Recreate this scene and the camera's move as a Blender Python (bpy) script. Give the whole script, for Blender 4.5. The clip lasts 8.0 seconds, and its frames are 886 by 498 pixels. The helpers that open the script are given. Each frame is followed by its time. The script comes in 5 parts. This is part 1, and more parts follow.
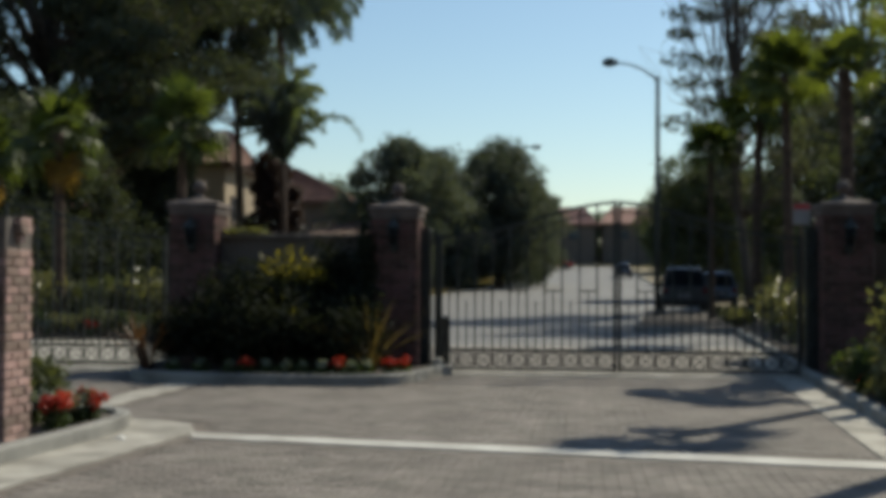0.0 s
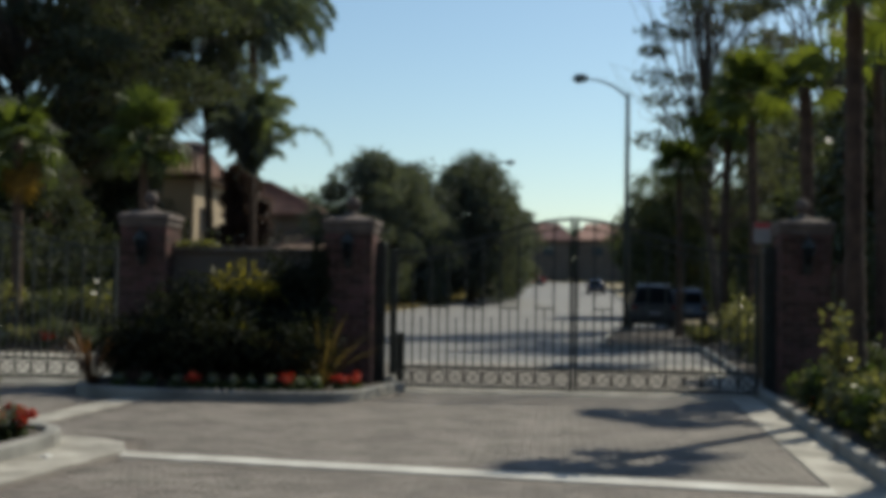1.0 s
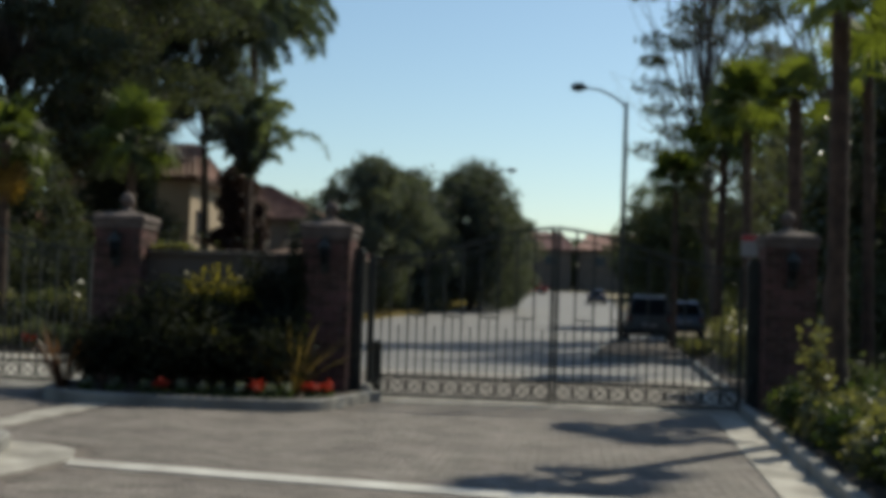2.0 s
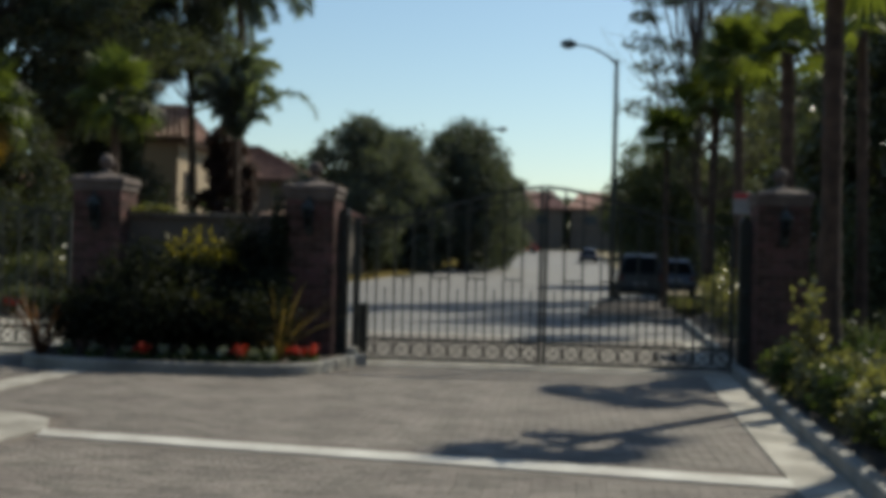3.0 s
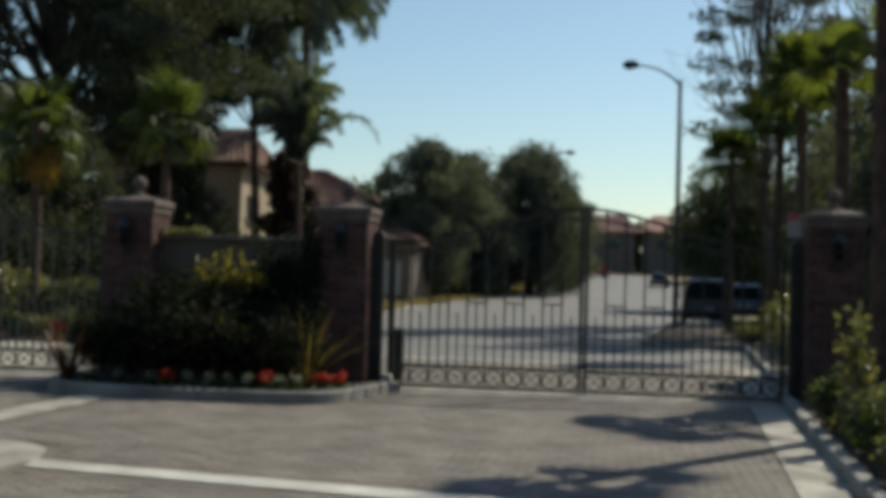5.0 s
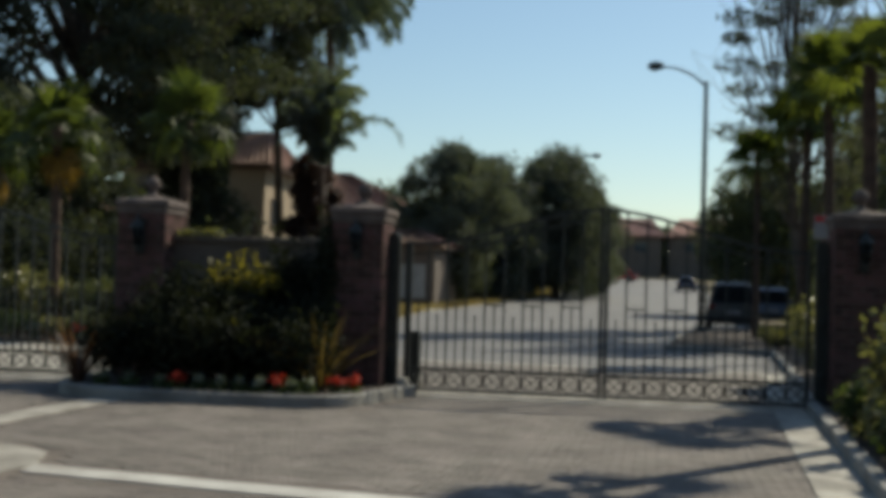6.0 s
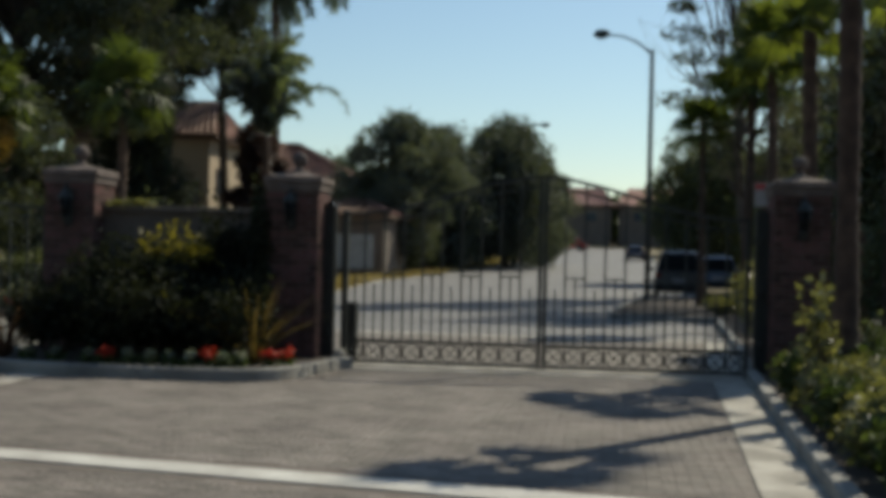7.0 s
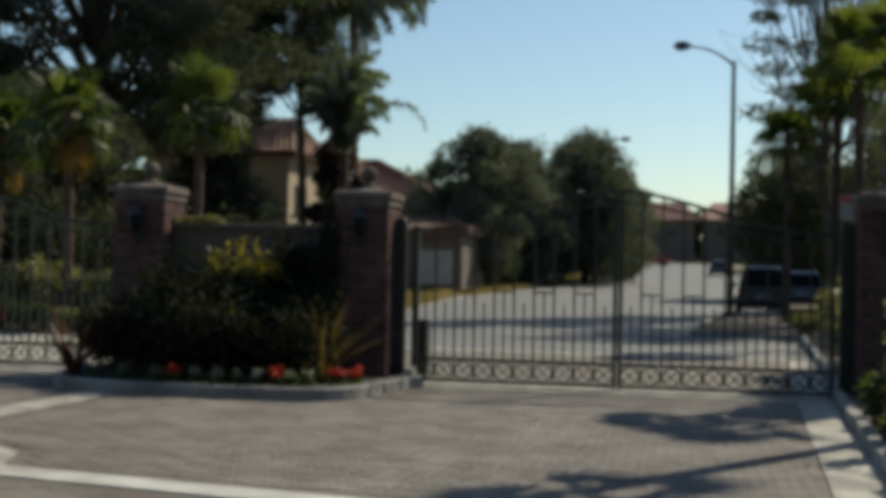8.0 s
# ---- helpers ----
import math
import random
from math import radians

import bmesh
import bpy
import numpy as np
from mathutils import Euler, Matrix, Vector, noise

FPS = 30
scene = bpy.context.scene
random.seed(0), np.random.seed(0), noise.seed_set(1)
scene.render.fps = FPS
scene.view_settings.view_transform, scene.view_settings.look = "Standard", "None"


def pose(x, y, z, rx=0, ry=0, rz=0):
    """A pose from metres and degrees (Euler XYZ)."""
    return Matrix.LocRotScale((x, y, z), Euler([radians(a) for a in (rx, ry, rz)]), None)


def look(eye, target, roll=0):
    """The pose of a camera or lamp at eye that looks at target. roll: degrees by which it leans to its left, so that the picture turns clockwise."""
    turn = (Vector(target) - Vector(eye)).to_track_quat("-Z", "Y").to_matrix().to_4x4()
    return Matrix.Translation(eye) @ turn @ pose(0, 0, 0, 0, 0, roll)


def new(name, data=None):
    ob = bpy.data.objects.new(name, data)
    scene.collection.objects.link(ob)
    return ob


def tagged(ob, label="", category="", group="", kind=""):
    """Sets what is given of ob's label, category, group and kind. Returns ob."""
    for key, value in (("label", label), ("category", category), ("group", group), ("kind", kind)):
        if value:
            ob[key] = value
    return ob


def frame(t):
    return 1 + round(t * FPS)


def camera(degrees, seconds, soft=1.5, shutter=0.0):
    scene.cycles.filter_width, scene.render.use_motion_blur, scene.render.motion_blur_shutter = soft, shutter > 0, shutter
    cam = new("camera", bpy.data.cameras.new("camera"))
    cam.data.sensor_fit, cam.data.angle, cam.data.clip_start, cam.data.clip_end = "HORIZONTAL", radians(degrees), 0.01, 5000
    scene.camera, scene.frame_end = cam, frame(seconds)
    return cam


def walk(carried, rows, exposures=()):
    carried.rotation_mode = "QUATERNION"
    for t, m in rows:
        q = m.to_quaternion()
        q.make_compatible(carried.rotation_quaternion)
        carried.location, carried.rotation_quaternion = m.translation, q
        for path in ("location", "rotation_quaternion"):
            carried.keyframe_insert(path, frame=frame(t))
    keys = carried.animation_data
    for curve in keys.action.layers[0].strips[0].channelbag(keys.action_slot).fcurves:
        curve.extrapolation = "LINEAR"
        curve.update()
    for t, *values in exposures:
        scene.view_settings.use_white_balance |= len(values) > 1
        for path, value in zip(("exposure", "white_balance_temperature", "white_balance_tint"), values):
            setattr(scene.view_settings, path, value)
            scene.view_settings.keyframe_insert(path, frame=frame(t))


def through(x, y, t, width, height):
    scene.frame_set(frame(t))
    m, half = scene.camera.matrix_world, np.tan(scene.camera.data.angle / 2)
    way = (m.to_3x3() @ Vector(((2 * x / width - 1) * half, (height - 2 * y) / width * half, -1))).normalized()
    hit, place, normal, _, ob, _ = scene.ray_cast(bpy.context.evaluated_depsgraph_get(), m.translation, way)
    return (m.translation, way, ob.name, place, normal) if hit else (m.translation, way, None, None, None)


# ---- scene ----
cam = camera(38.5, 8.0, soft=6.2)
PATH = [
    (0, (-0.532, -19.476, 1.435), (-0.75, -17.489, 1.483), 0.3),
    (0.5, (-0.33, -19.342, 1.459), (-0.486, -17.348, 1.48), 0.0),
    (1, (-0.235, -19.172, 1.462), (-0.417, -17.181, 1.533), 0.9),
    (1.2, (-0.178, -19.098, 1.527), (-0.353, -17.107, 1.6), 1.6),
    (2.3, (0.15, -18.685, 1.481), (-0.042, -16.696, 1.565), 1.9),
    (2.5, (0.147, -18.601, 1.499), (-0.039, -16.61, 1.547), 1.5),
    (3, (0.156, -18.45, 1.514), (-0.019, -16.458, 1.533), 1.5),
    (3.5, (0.263, -18.274, 1.491), (0.072, -16.283, 1.525), 1.0),
    (4, (0.337, -18.114, 1.508), (0.096, -16.129, 1.548), 1.2),
    (4.2, (0.421, -18.07, 1.515), (0.134, -16.092, 1.578), 1.4),
    (5.3, (0.638, -17.693, 1.529), (0.346, -15.715, 1.581), 1.6),
    (5.5, (0.627, -17.634, 1.488), (0.339, -15.655, 1.544), 1.4),
    (6, (0.711, -17.452, 1.506), (0.377, -15.481, 1.565), 1.7),
    (6.5, (0.87, -17.29, 1.471), (0.532, -15.32, 1.516), 1.5),
    (7, (0.866, -17.128, 1.507), (0.608, -15.145, 1.521), 1.35),
    (7.5, (0.884, -16.926, 1.514), (0.579, -14.95, 1.578), 1.4),
    (8, (0.938, -16.738, 1.519), (0.553, -14.776, 1.555), 1.2),
]
walk(cam, [(t, look(eye, target, roll)) for t, eye, target, roll in PATH], [(0, 0.12, 6450, 2), (8, 0.10, 6600, 2)])

# ---------- world, sun ----------
SUN_AZ, SUN_EL = radians(34), radians(42.5)
world = bpy.data.worlds.new("sky")
scene.world = world
world.use_nodes = True
wn = world.node_tree
sky = wn.nodes.new("ShaderNodeTexSky")
sky.sky_type, sky.sun_disc = "NISHITA", False
sky.sun_elevation, sky.sun_rotation = SUN_EL, SUN_AZ
sky.air_density, sky.dust_density, sky.ozone_density = 1.1, 0.42, 2.5
wn.nodes["Background"].inputs["Strength"].default_value = 0.096
wn.links.new(sky.outputs[0], wn.nodes["Background"].inputs[0])
to_sun = Vector((math.sin(SUN_AZ) * math.cos(SUN_EL), math.cos(SUN_AZ) * math.cos(SUN_EL), math.sin(SUN_EL)))
sun = new("sun", bpy.data.lights.new("sun", "SUN"))
sun.data.energy, sun.data.angle, sun.data.color = 5.0, radians(0.55), (1.0, 0.90, 0.76)
sun.matrix_world = look(to_sun * 60, (0, 0, 0))


# ---------- materials ----------
def mat(name, base, dark, scale=6.0, fine=60.0, rough=0.8, bump=0.15, metal=0.0, island=0.0, obj=0.0, wear=0.5, spec=0.4):
    """Two-scale procedural surface: broad stains, fine grain, bump; optional variation per loose piece or per object."""
    m = bpy.data.materials.new(name)
    m.use_nodes = True
    n, l = m.node_tree.nodes, m.node_tree.links
    b = n["Principled BSDF"]
    b.inputs["Roughness"].default_value, b.inputs["Metallic"].default_value = rough, metal
    b.inputs["Specular IOR Level"].default_value = spec
    geo = n.new("ShaderNodeNewGeometry")
    big, small = n.new("ShaderNodeTexNoise"), n.new("ShaderNodeTexNoise")
    big.inputs["Scale"].default_value, big.inputs["Detail"].default_value = scale, 5
    small.inputs["Scale"].default_value, small.inputs["Detail"].default_value = fine, 3
    for t in (big, small):
        l.new(geo.outputs["Position"], t.inputs["Vector"])
    ramp = n.new("ShaderNodeValToRGB")
    ramp.color_ramp.elements[0].position, ramp.color_ramp.elements[1].position = 0.5 - 0.3 * wear - 0.05, 0.75
    ramp.color_ramp.elements[0].color, ramp.color_ramp.elements[1].color = (*dark, 1), (*base, 1)
    l.new(big.outputs[0], ramp.inputs[0])
    grain = n.new("ShaderNodeMix")
    grain.data_type, grain.blend_type = "RGBA", "OVERLAY"
    grain.inputs[0].default_value = 0.35
    l.new(ramp.outputs[0], grain.inputs[6])
    l.new(small.outputs[0], grain.inputs[7])
    out = grain.outputs[2]
    if island or obj:
        src = geo.outputs["Random Per Island"] if island else n.new("ShaderNodeObjectInfo").outputs["Random"]
        k = island or obj
        hsv = n.new("ShaderNodeHueSaturation")
        r = n.new("ShaderNodeMapRange")
        r.inputs[3].default_value, r.inputs[4].default_value = 1 - k, 1 + k
        l.new(src, r.inputs[0])
        l.new(r.outputs[0], hsv.inputs["Value"])
        h = n.new("ShaderNodeMapRange")
        h.inputs[3].default_value, h.inputs[4].default_value = 0.5 + 0.03 * k, 0.5 - 0.05 * k
        l.new(src, h.inputs[0])
        l.new(h.outputs[0], hsv.inputs["Hue"])
        l.new(out, hsv.inputs["Color"])
        out = hsv.outputs[0]
    l.new(out, b.inputs["Base Color"])
    bp = n.new("ShaderNodeBump")
    bp.inputs["Strength"].default_value, bp.inputs["Distance"].default_value = bump, 0.02
    l.new(small.outputs[0], bp.inputs["Height"])
    l.new(bp.outputs[0], b.inputs["Normal"])
    return m


def leaf_mat(name, a, b, through=0.45, rough=0.45, spec=0.5):
    """Leaves: colour varies leaf by leaf, part of the light passes through."""
    m = bpy.data.materials.new(name)
    m.use_nodes = True
    n, l = m.node_tree.nodes, m.node_tree.links
    p = n["Principled BSDF"]
    p.inputs["Roughness"].default_value, p.inputs["Specular IOR Level"].default_value = rough, spec
    geo, info = n.new("ShaderNodeNewGeometry"), n.new("ShaderNodeObjectInfo")
    add = n.new("ShaderNodeMath")
    add.operation = "ADD"
    l.new(geo.outputs["Random Per Island"], add.inputs[0])
    l.new(info.outputs["Random"], add.inputs[1])
    half = n.new("ShaderNodeMath")
    half.operation = "MULTIPLY"
    half.inputs[1].default_value = 0.5
    l.new(add.outputs[0], half.inputs[0])
    ramp = n.new("ShaderNodeValToRGB")
    ramp.color_ramp.elements[0].color, ramp.color_ramp.elements[1].color = (*a, 1), (*b, 1)
    ramp.color_ramp.elements[0].position, ramp.color_ramp.elements[1].position = 0.2, 0.85
    l.new(half.outputs[0], ramp.inputs[0])
    l.new(ramp.outputs[0], p.inputs["Base Color"])
    tr = n.new("ShaderNodeBsdfTranslucent")
    warm = n.new("ShaderNodeMix")
    warm.data_type, warm.blend_type = "RGBA", "MULTIPLY"
    warm.inputs[0].default_value = 1.0
    warm.inputs[7].default_value = (1.5, 1.5, 0.55, 1)
    l.new(ramp.outputs[0], warm.inputs[6])
    l.new(warm.outputs[2], tr.inputs[0])
    mix = n.new("ShaderNodeMixShader")
    mix.inputs[0].default_value = through
    l.new(p.outputs[0], mix.inputs[1])
    l.new(tr.outputs[0], mix.inputs[2])
    l.new(mix.outputs[0], n["Material Output"].inputs[0])
    return m


def glass_mat(name, tint=(0.012, 0.014, 0.016), gloss=0.25):
    m = bpy.data.materials.new(name)
    m.use_nodes = True
    b = m.node_tree.nodes["Principled BSDF"]
    b.inputs["Base Color"].default_value = (*tint, 1)
    b.inputs["Roughness"].default_value = 0.04
    b.inputs["Specular IOR Level"].default_value = gloss
    return m


M_PAVER = mat("paver", (0.188, 0.166, 0.143), (0.108, 0.092, 0.080), 1.3, 90, 0.85, 0.3, island=0.26)
M_PAVER_ONE = mat("paver_single", (0.188, 0.166, 0.143), (0.108, 0.092, 0.080), 1.3, 90, 0.85, 0.3, obj=0.26)
M_SAND = mat("joint_sand", (0.15, 0.125, 0.105), (0.10, 0.082, 0.07), 2, 120, 0.95, 0.2)
M_CONC = mat("concrete", (0.45, 0.425, 0.375), (0.20, 0.185, 0.16), 2.2, 60, 0.85, 0.3, wear=0.2)
M_BAND = mat("band_concrete", (0.56, 0.55, 0.51), (0.30, 0.28, 0.25), 2.0, 60, 0.8, 0.2)
M_KERB = mat("kerb_concrete", (0.31, 0.30, 0.275), (0.14, 0.135, 0.125), 1.8, 60, 0.85, 0.25)
M_ASPH = mat("asphalt", (0.158, 0.154, 0.152), (0.110, 0.107, 0.106), 0.35, 45, 0.8, 0.3)
M_GROUND = mat("dry_ground", (0.22, 0.17, 0.10), (0.10, 0.09, 0.05), 0.4, 20, 0.95, 0.5)
M_SOIL = mat("soil", (0.085, 0.064, 0.05), (0.045, 0.035, 0.028), 3, 50, 0.95, 0.6)
M_BRICK = mat("brick", (0.138, 0.074, 0.062), (0.066, 0.038, 0.034), 7, 80, 0.9, 0.4, obj=0.4, spec=0.2)
M_MORTAR = mat("mortar", (0.15, 0.125, 0.11), (0.09, 0.075, 0.066), 4, 90, 0.9, 0.3)
M_BRICK_PALE = mat("pale_brick", (0.35, 0.24, 0.20), (0.20, 0.13, 0.11), 5, 80, 0.85, 0.3, obj=0.4)
M_CAP = mat("cast_stone", (0.185, 0.148, 0.132), (0.090, 0.072, 0.066), 4, 70, 0.9, 0.3, spec=0.2)
M_STUCCO = mat("stucco", (0.15, 0.12, 0.10), (0.105, 0.085, 0.07), 1.2, 90, 0.9, 0.3)
M_STUCCO_H = mat("house_stucco", (0.36, 0.285, 0.20), (0.27, 0.21, 0.145), 0.6, 40, 0.9, 0.2)
M_TILE = mat("clay_tile", (0.24, 0.135, 0.10), (0.14, 0.08, 0.06), 1.5, 25, 0.85, 0.3, island=0.3)
M_TILE_A = mat("pink_clay_tile", (0.36, 0.225, 0.18), (0.21, 0.125, 0.095), 1.5, 25, 0.85, 0.3, island=0.3)
M_IRON = mat("black_iron", (0.030, 0.035, 0.033), (0.020, 0.023, 0.022), 8, 90, 0.45, 0.1)
M_STEEL = mat("galvanised_steel", (0.30, 0.31, 0.31), (0.18, 0.19, 0.19), 4, 60, 0.5, 0.1, metal=0.5)
M_POLE = mat("painted_pole", (0.05, 0.062, 0.058), (0.03, 0.038, 0.036), 1.5, 40, 0.6, 0.1)
M_WHITE = mat("sign_white", (0.34, 0.30, 0.30), (0.27, 0.24, 0.24), 4, 40, 0.5, 0.03)
M_RED = mat("sign_red", (0.55, 0.05, 0.05), (0.4, 0.04, 0.04), 4, 40, 0.5, 0.03)
M_BARK = mat("bark", (0.11, 0.085, 0.065), (0.045, 0.035, 0.028), 4, 30, 0.95, 0.8)
M_PALMBARK = mat("palm_bark", (0.120, 0.076, 0.055), (0.045, 0.029, 0.022), 5, 45, 0.95, 0.7)
M_PALE_BARK = mat("grey_bark", (0.13, 0.11, 0.10), (0.06, 0.05, 0.045), 3, 30, 0.9, 0.4)
M_GLASS = glass_mat("dark_glass", (0.008, 0.009, 0.010), 0.05)
M_SKYGLASS = glass_mat("window_glass", (0.03, 0.05, 0.07), 1.0)
M_TYRE = mat("tyre", (0.02, 0.02, 0.02), (0.012, 0.012, 0.012), 9, 80, 0.85, 0.2)
M_CARDARK = mat("car_paint_grey", (0.060, 0.058, 0.060), (0.042, 0.041, 0.043), 1, 30, 0.16, 0.0, spec=0.25)
M_CARBLUE = mat("car_paint_blue", (0.085, 0.105, 0.15), (0.065, 0.08, 0.12), 1, 30, 0.15, 0.0, spec=0.4)
M_CARRED = mat("car_paint_red", (0.35, 0.04, 0.03), (0.25, 0.03, 0.02), 1, 30, 0.25, 0.0)
M_HOUSEWHITE = mat("white_paint", (0.7, 0.7, 0.68), (0.6, 0.6, 0.58), 4, 40, 0.5, 0.03)
M_CHROME = mat("chrome", (0.75, 0.75, 0.75), (0.6, 0.6, 0.6), 3, 30, 0.12, 0.0, metal=1.0)
M_LAMPRED = mat("tail_lamp", (0.12, 0.010, 0.010), (0.08, 0.007, 0.007), 3, 30, 0.15, 0.0)
M_WOOD = mat("timber", (0.16, 0.10, 0.07), (0.09, 0.055, 0.04), 3, 40, 0.85, 0.3)
M_PANEL = mat("grey_panel", (0.36, 0.37, 0.37), (0.26, 0.27, 0.27), 2, 40, 0.6, 0.05)

# lifted and greyed: a veil of haze is part of this leaf colour
L_DARK = leaf_mat("leaf_dark", (0.040, 0.050, 0.036), (0.092, 0.108, 0.066), 0.28, 0.65, 0.2)
L_BOUGH = leaf_mat("leaf_bough", (0.032, 0.039, 0.034), (0.076, 0.088, 0.066), 0.28, 0.75, 0.1)
# near-black: the shade over the gate planter is put into this leaf colour
L_SHADE = leaf_mat("leaf_shaded", (0.016, 0.019, 0.015), (0.038, 0.043, 0.029), 0.2, 0.8, 0.05)
L_MID = leaf_mat("leaf_mid", (0.028, 0.045, 0.018), (0.080, 0.105, 0.038), 0.32, 0.6, 0.25)
L_OLIVE = leaf_mat("leaf_olive", (0.038, 0.048, 0.028), (0.10, 0.11, 0.062), 0.3, 0.6, 0.25)
L_LIGHT = leaf_mat("leaf_light", (0.060, 0.062, 0.034), (0.20, 0.195, 0.105), 0.42, 0.35, 0.6)
L_YELLOW = leaf_mat("leaf_yellow_green", (0.055, 0.054, 0.014), (0.205, 0.172, 0.036), 0.42, 0.5, 0.3)
L_FAN = leaf_mat("fan_leaf_green", (0.032, 0.046, 0.018), (0.125, 0.150, 0.042), 0.42, 0.55, 0.25)
L_FANDK = leaf_mat("fan_leaf_dark_green", (0.024, 0.036, 0.018), (0.095, 0.120, 0.036), 0.42, 0.5, 0.3)
L_FANDEAD = leaf_mat("fan_leaf_dead", (0.08, 0.05, 0.018), (0.24, 0.145, 0.035), 0.4, 0.7, 0.2)
L_FEATHER = leaf_mat("feather_leaf", (0.13, 0.155, 0.165), (0.27, 0.305, 0.32), 0.6, 0.6, 0.25)
L_TWIG = leaf_mat("leaf_grey", (0.045, 0.05, 0.045), (0.11, 0.12, 0.10), 0.3, 0.7, 0.2)
L_BRONZE = leaf_mat("leaf_bronze", (0.060, 0.046, 0.026), (0.16, 0.11, 0.052), 0.32)
L_RUST = leaf_mat("leaf_rust", (0.060, 0.030, 0.020), (0.17, 0.075, 0.045), 0.35)
L_PURPLE = leaf_mat("leaf_purple", (0.035, 0.02, 0.022), (0.08, 0.04, 0.04), 0.3)
# both petal colours are dimmed to carry the planter's shade, the white most
L_RED = leaf_mat("petal_red", (0.26, 0.014, 0.008), (0.5, 0.05, 0.025), 0.3)
L_WHITE = leaf_mat("petal_white_shaded", (0.09, 0.11, 0.10), (0.22, 0.24, 0.21), 0.3)
# blue raised: the haze before the street trees is mixed into their leaf colour
L_STREET = leaf_mat("leaf_street_hazed", (0.046, 0.056, 0.054), (0.112, 0.127, 0.112), 0.30, 0.6, 0.2)
L_GLOSS = leaf_mat("leaf_glossy", (0.032, 0.042, 0.026), (0.080, 0.096, 0.050), 0.24, 0.25, 0.6)
L_DRY = leaf_mat("dry_grass", (0.18, 0.138, 0.078), (0.34, 0.27, 0.155), 0.3)


# ---------- mesh helpers ----------
def part(name, bm, material, parent=None, label=""):
    """Links a bmesh as one mesh object, under parent where given."""
    me = bpy.data.meshes.new(name)
    bm.to_mesh(me)
    bm.free()
    me.materials.append(material)
    ob = new(name, me)
    if parent:
        ob.parent = parent
    if label:
        tagged(ob, label)
    return ob


def raw(name, verts, faces, material, parent=None, smooth=False):
    """Links a mesh from arrays that a function has worked out."""
    me = bpy.data.meshes.new(name)
    me.from_pydata(np.asarray(verts).tolist(), [], [list(f) for f in (faces.tolist() if hasattr(faces, "tolist") else faces)])
    me.materials.append(material)
    if smooth:
        me.polygons.foreach_set("use_smooth", [True] * len(me.polygons))
    ob = new(name, me)
    if parent:
        ob.parent = parent
    return ob


def thing(name, x, y, z, label, category, group="", kind="", rz=0):
    e = new(name)
    e.empty_display_size = 0.2
    e.matrix_basis = pose(x, y, z, 0, 0, rz)
    return tagged(e, label, category, group, kind)


def box(bm, x0, x1, y0, y1, z0, z1, bevel=0.0, taper=0.0):
    """A box, optionally drawn in at the top by taper, with bevelled edges."""
    t = taper
    v = [bm.verts.new(p) for p in ((x0, y0, z0), (x1, y0, z0), (x1, y1, z0), (x0, y1, z0), (x0 + t, y0 + t, z1), (x1 - t, y0 + t, z1), (x1 - t, y1 - t, z1), (x0 + t, y1 - t, z1))]
    f = [bm.faces.new([v[i] for i in q]) for q in ((3, 2, 1, 0), (4, 5, 6, 7), (0, 1, 5, 4), (1, 2, 6, 5), (2, 3, 7, 6), (3, 0, 4, 7))]
    if bevel:
        bmesh.ops.bevel(bm, geom=list({e for q in f for e in q.edges}), offset=bevel, segments=2, affect="EDGES", profile=0.5)
    return bm


def tube(bm, pts, radii, seg=8, caps=True):
    """A round tube through points."""
    rings = []
    pts = [Vector(p) for p in pts]
    for i, p in enumerate(pts):
        d = (pts[min(i + 1, len(pts) - 1)] - pts[max(i - 1, 0)]).normalized()
        a = d.orthogonal().normalized() if i == 0 else (a - d * a.dot(d)).normalized()
        b = d.cross(a)
        r = float(radii[i]) if hasattr(radii, "__len__") else radii
        rings.append([bm.verts.new(p + r * (math.cos(k * math.tau / seg) * a + math.sin(k * math.tau / seg) * b)) for k in range(seg)])
    for r0, r1 in zip(rings, rings[1:]):
        for k in range(seg):
            bm.faces.new((r0[k], r0[(k + 1) % seg], r1[(k + 1) % seg], r1[k])).smooth = True
    if caps:
        bm.faces.new(rings[0][::-1])
        bm.faces.new(rings[-1])
    return bm


def lathe(bm, profile, seg=20, at=(0, 0, 0)):
    """Turned shape from (radius, height) pairs."""
    rings = [[bm.verts.new((at[0] + max(r, 1e-4) * math.cos(k * math.tau / seg), at[1] + max(r, 1e-4) * math.sin(k * math.tau / seg), at[2] + z)) for k in range(seg)] for r, z in profile]
    for r0, r1 in zip(rings, rings[1:]):
        for k in range(seg):
            bm.faces.new((r0[k], r0[(k + 1) % seg], r1[(k + 1) % seg], r1[k])).smooth = True
    bm.faces.new(rings[0][::-1])
    bm.faces.new(rings[-1])
    return bm


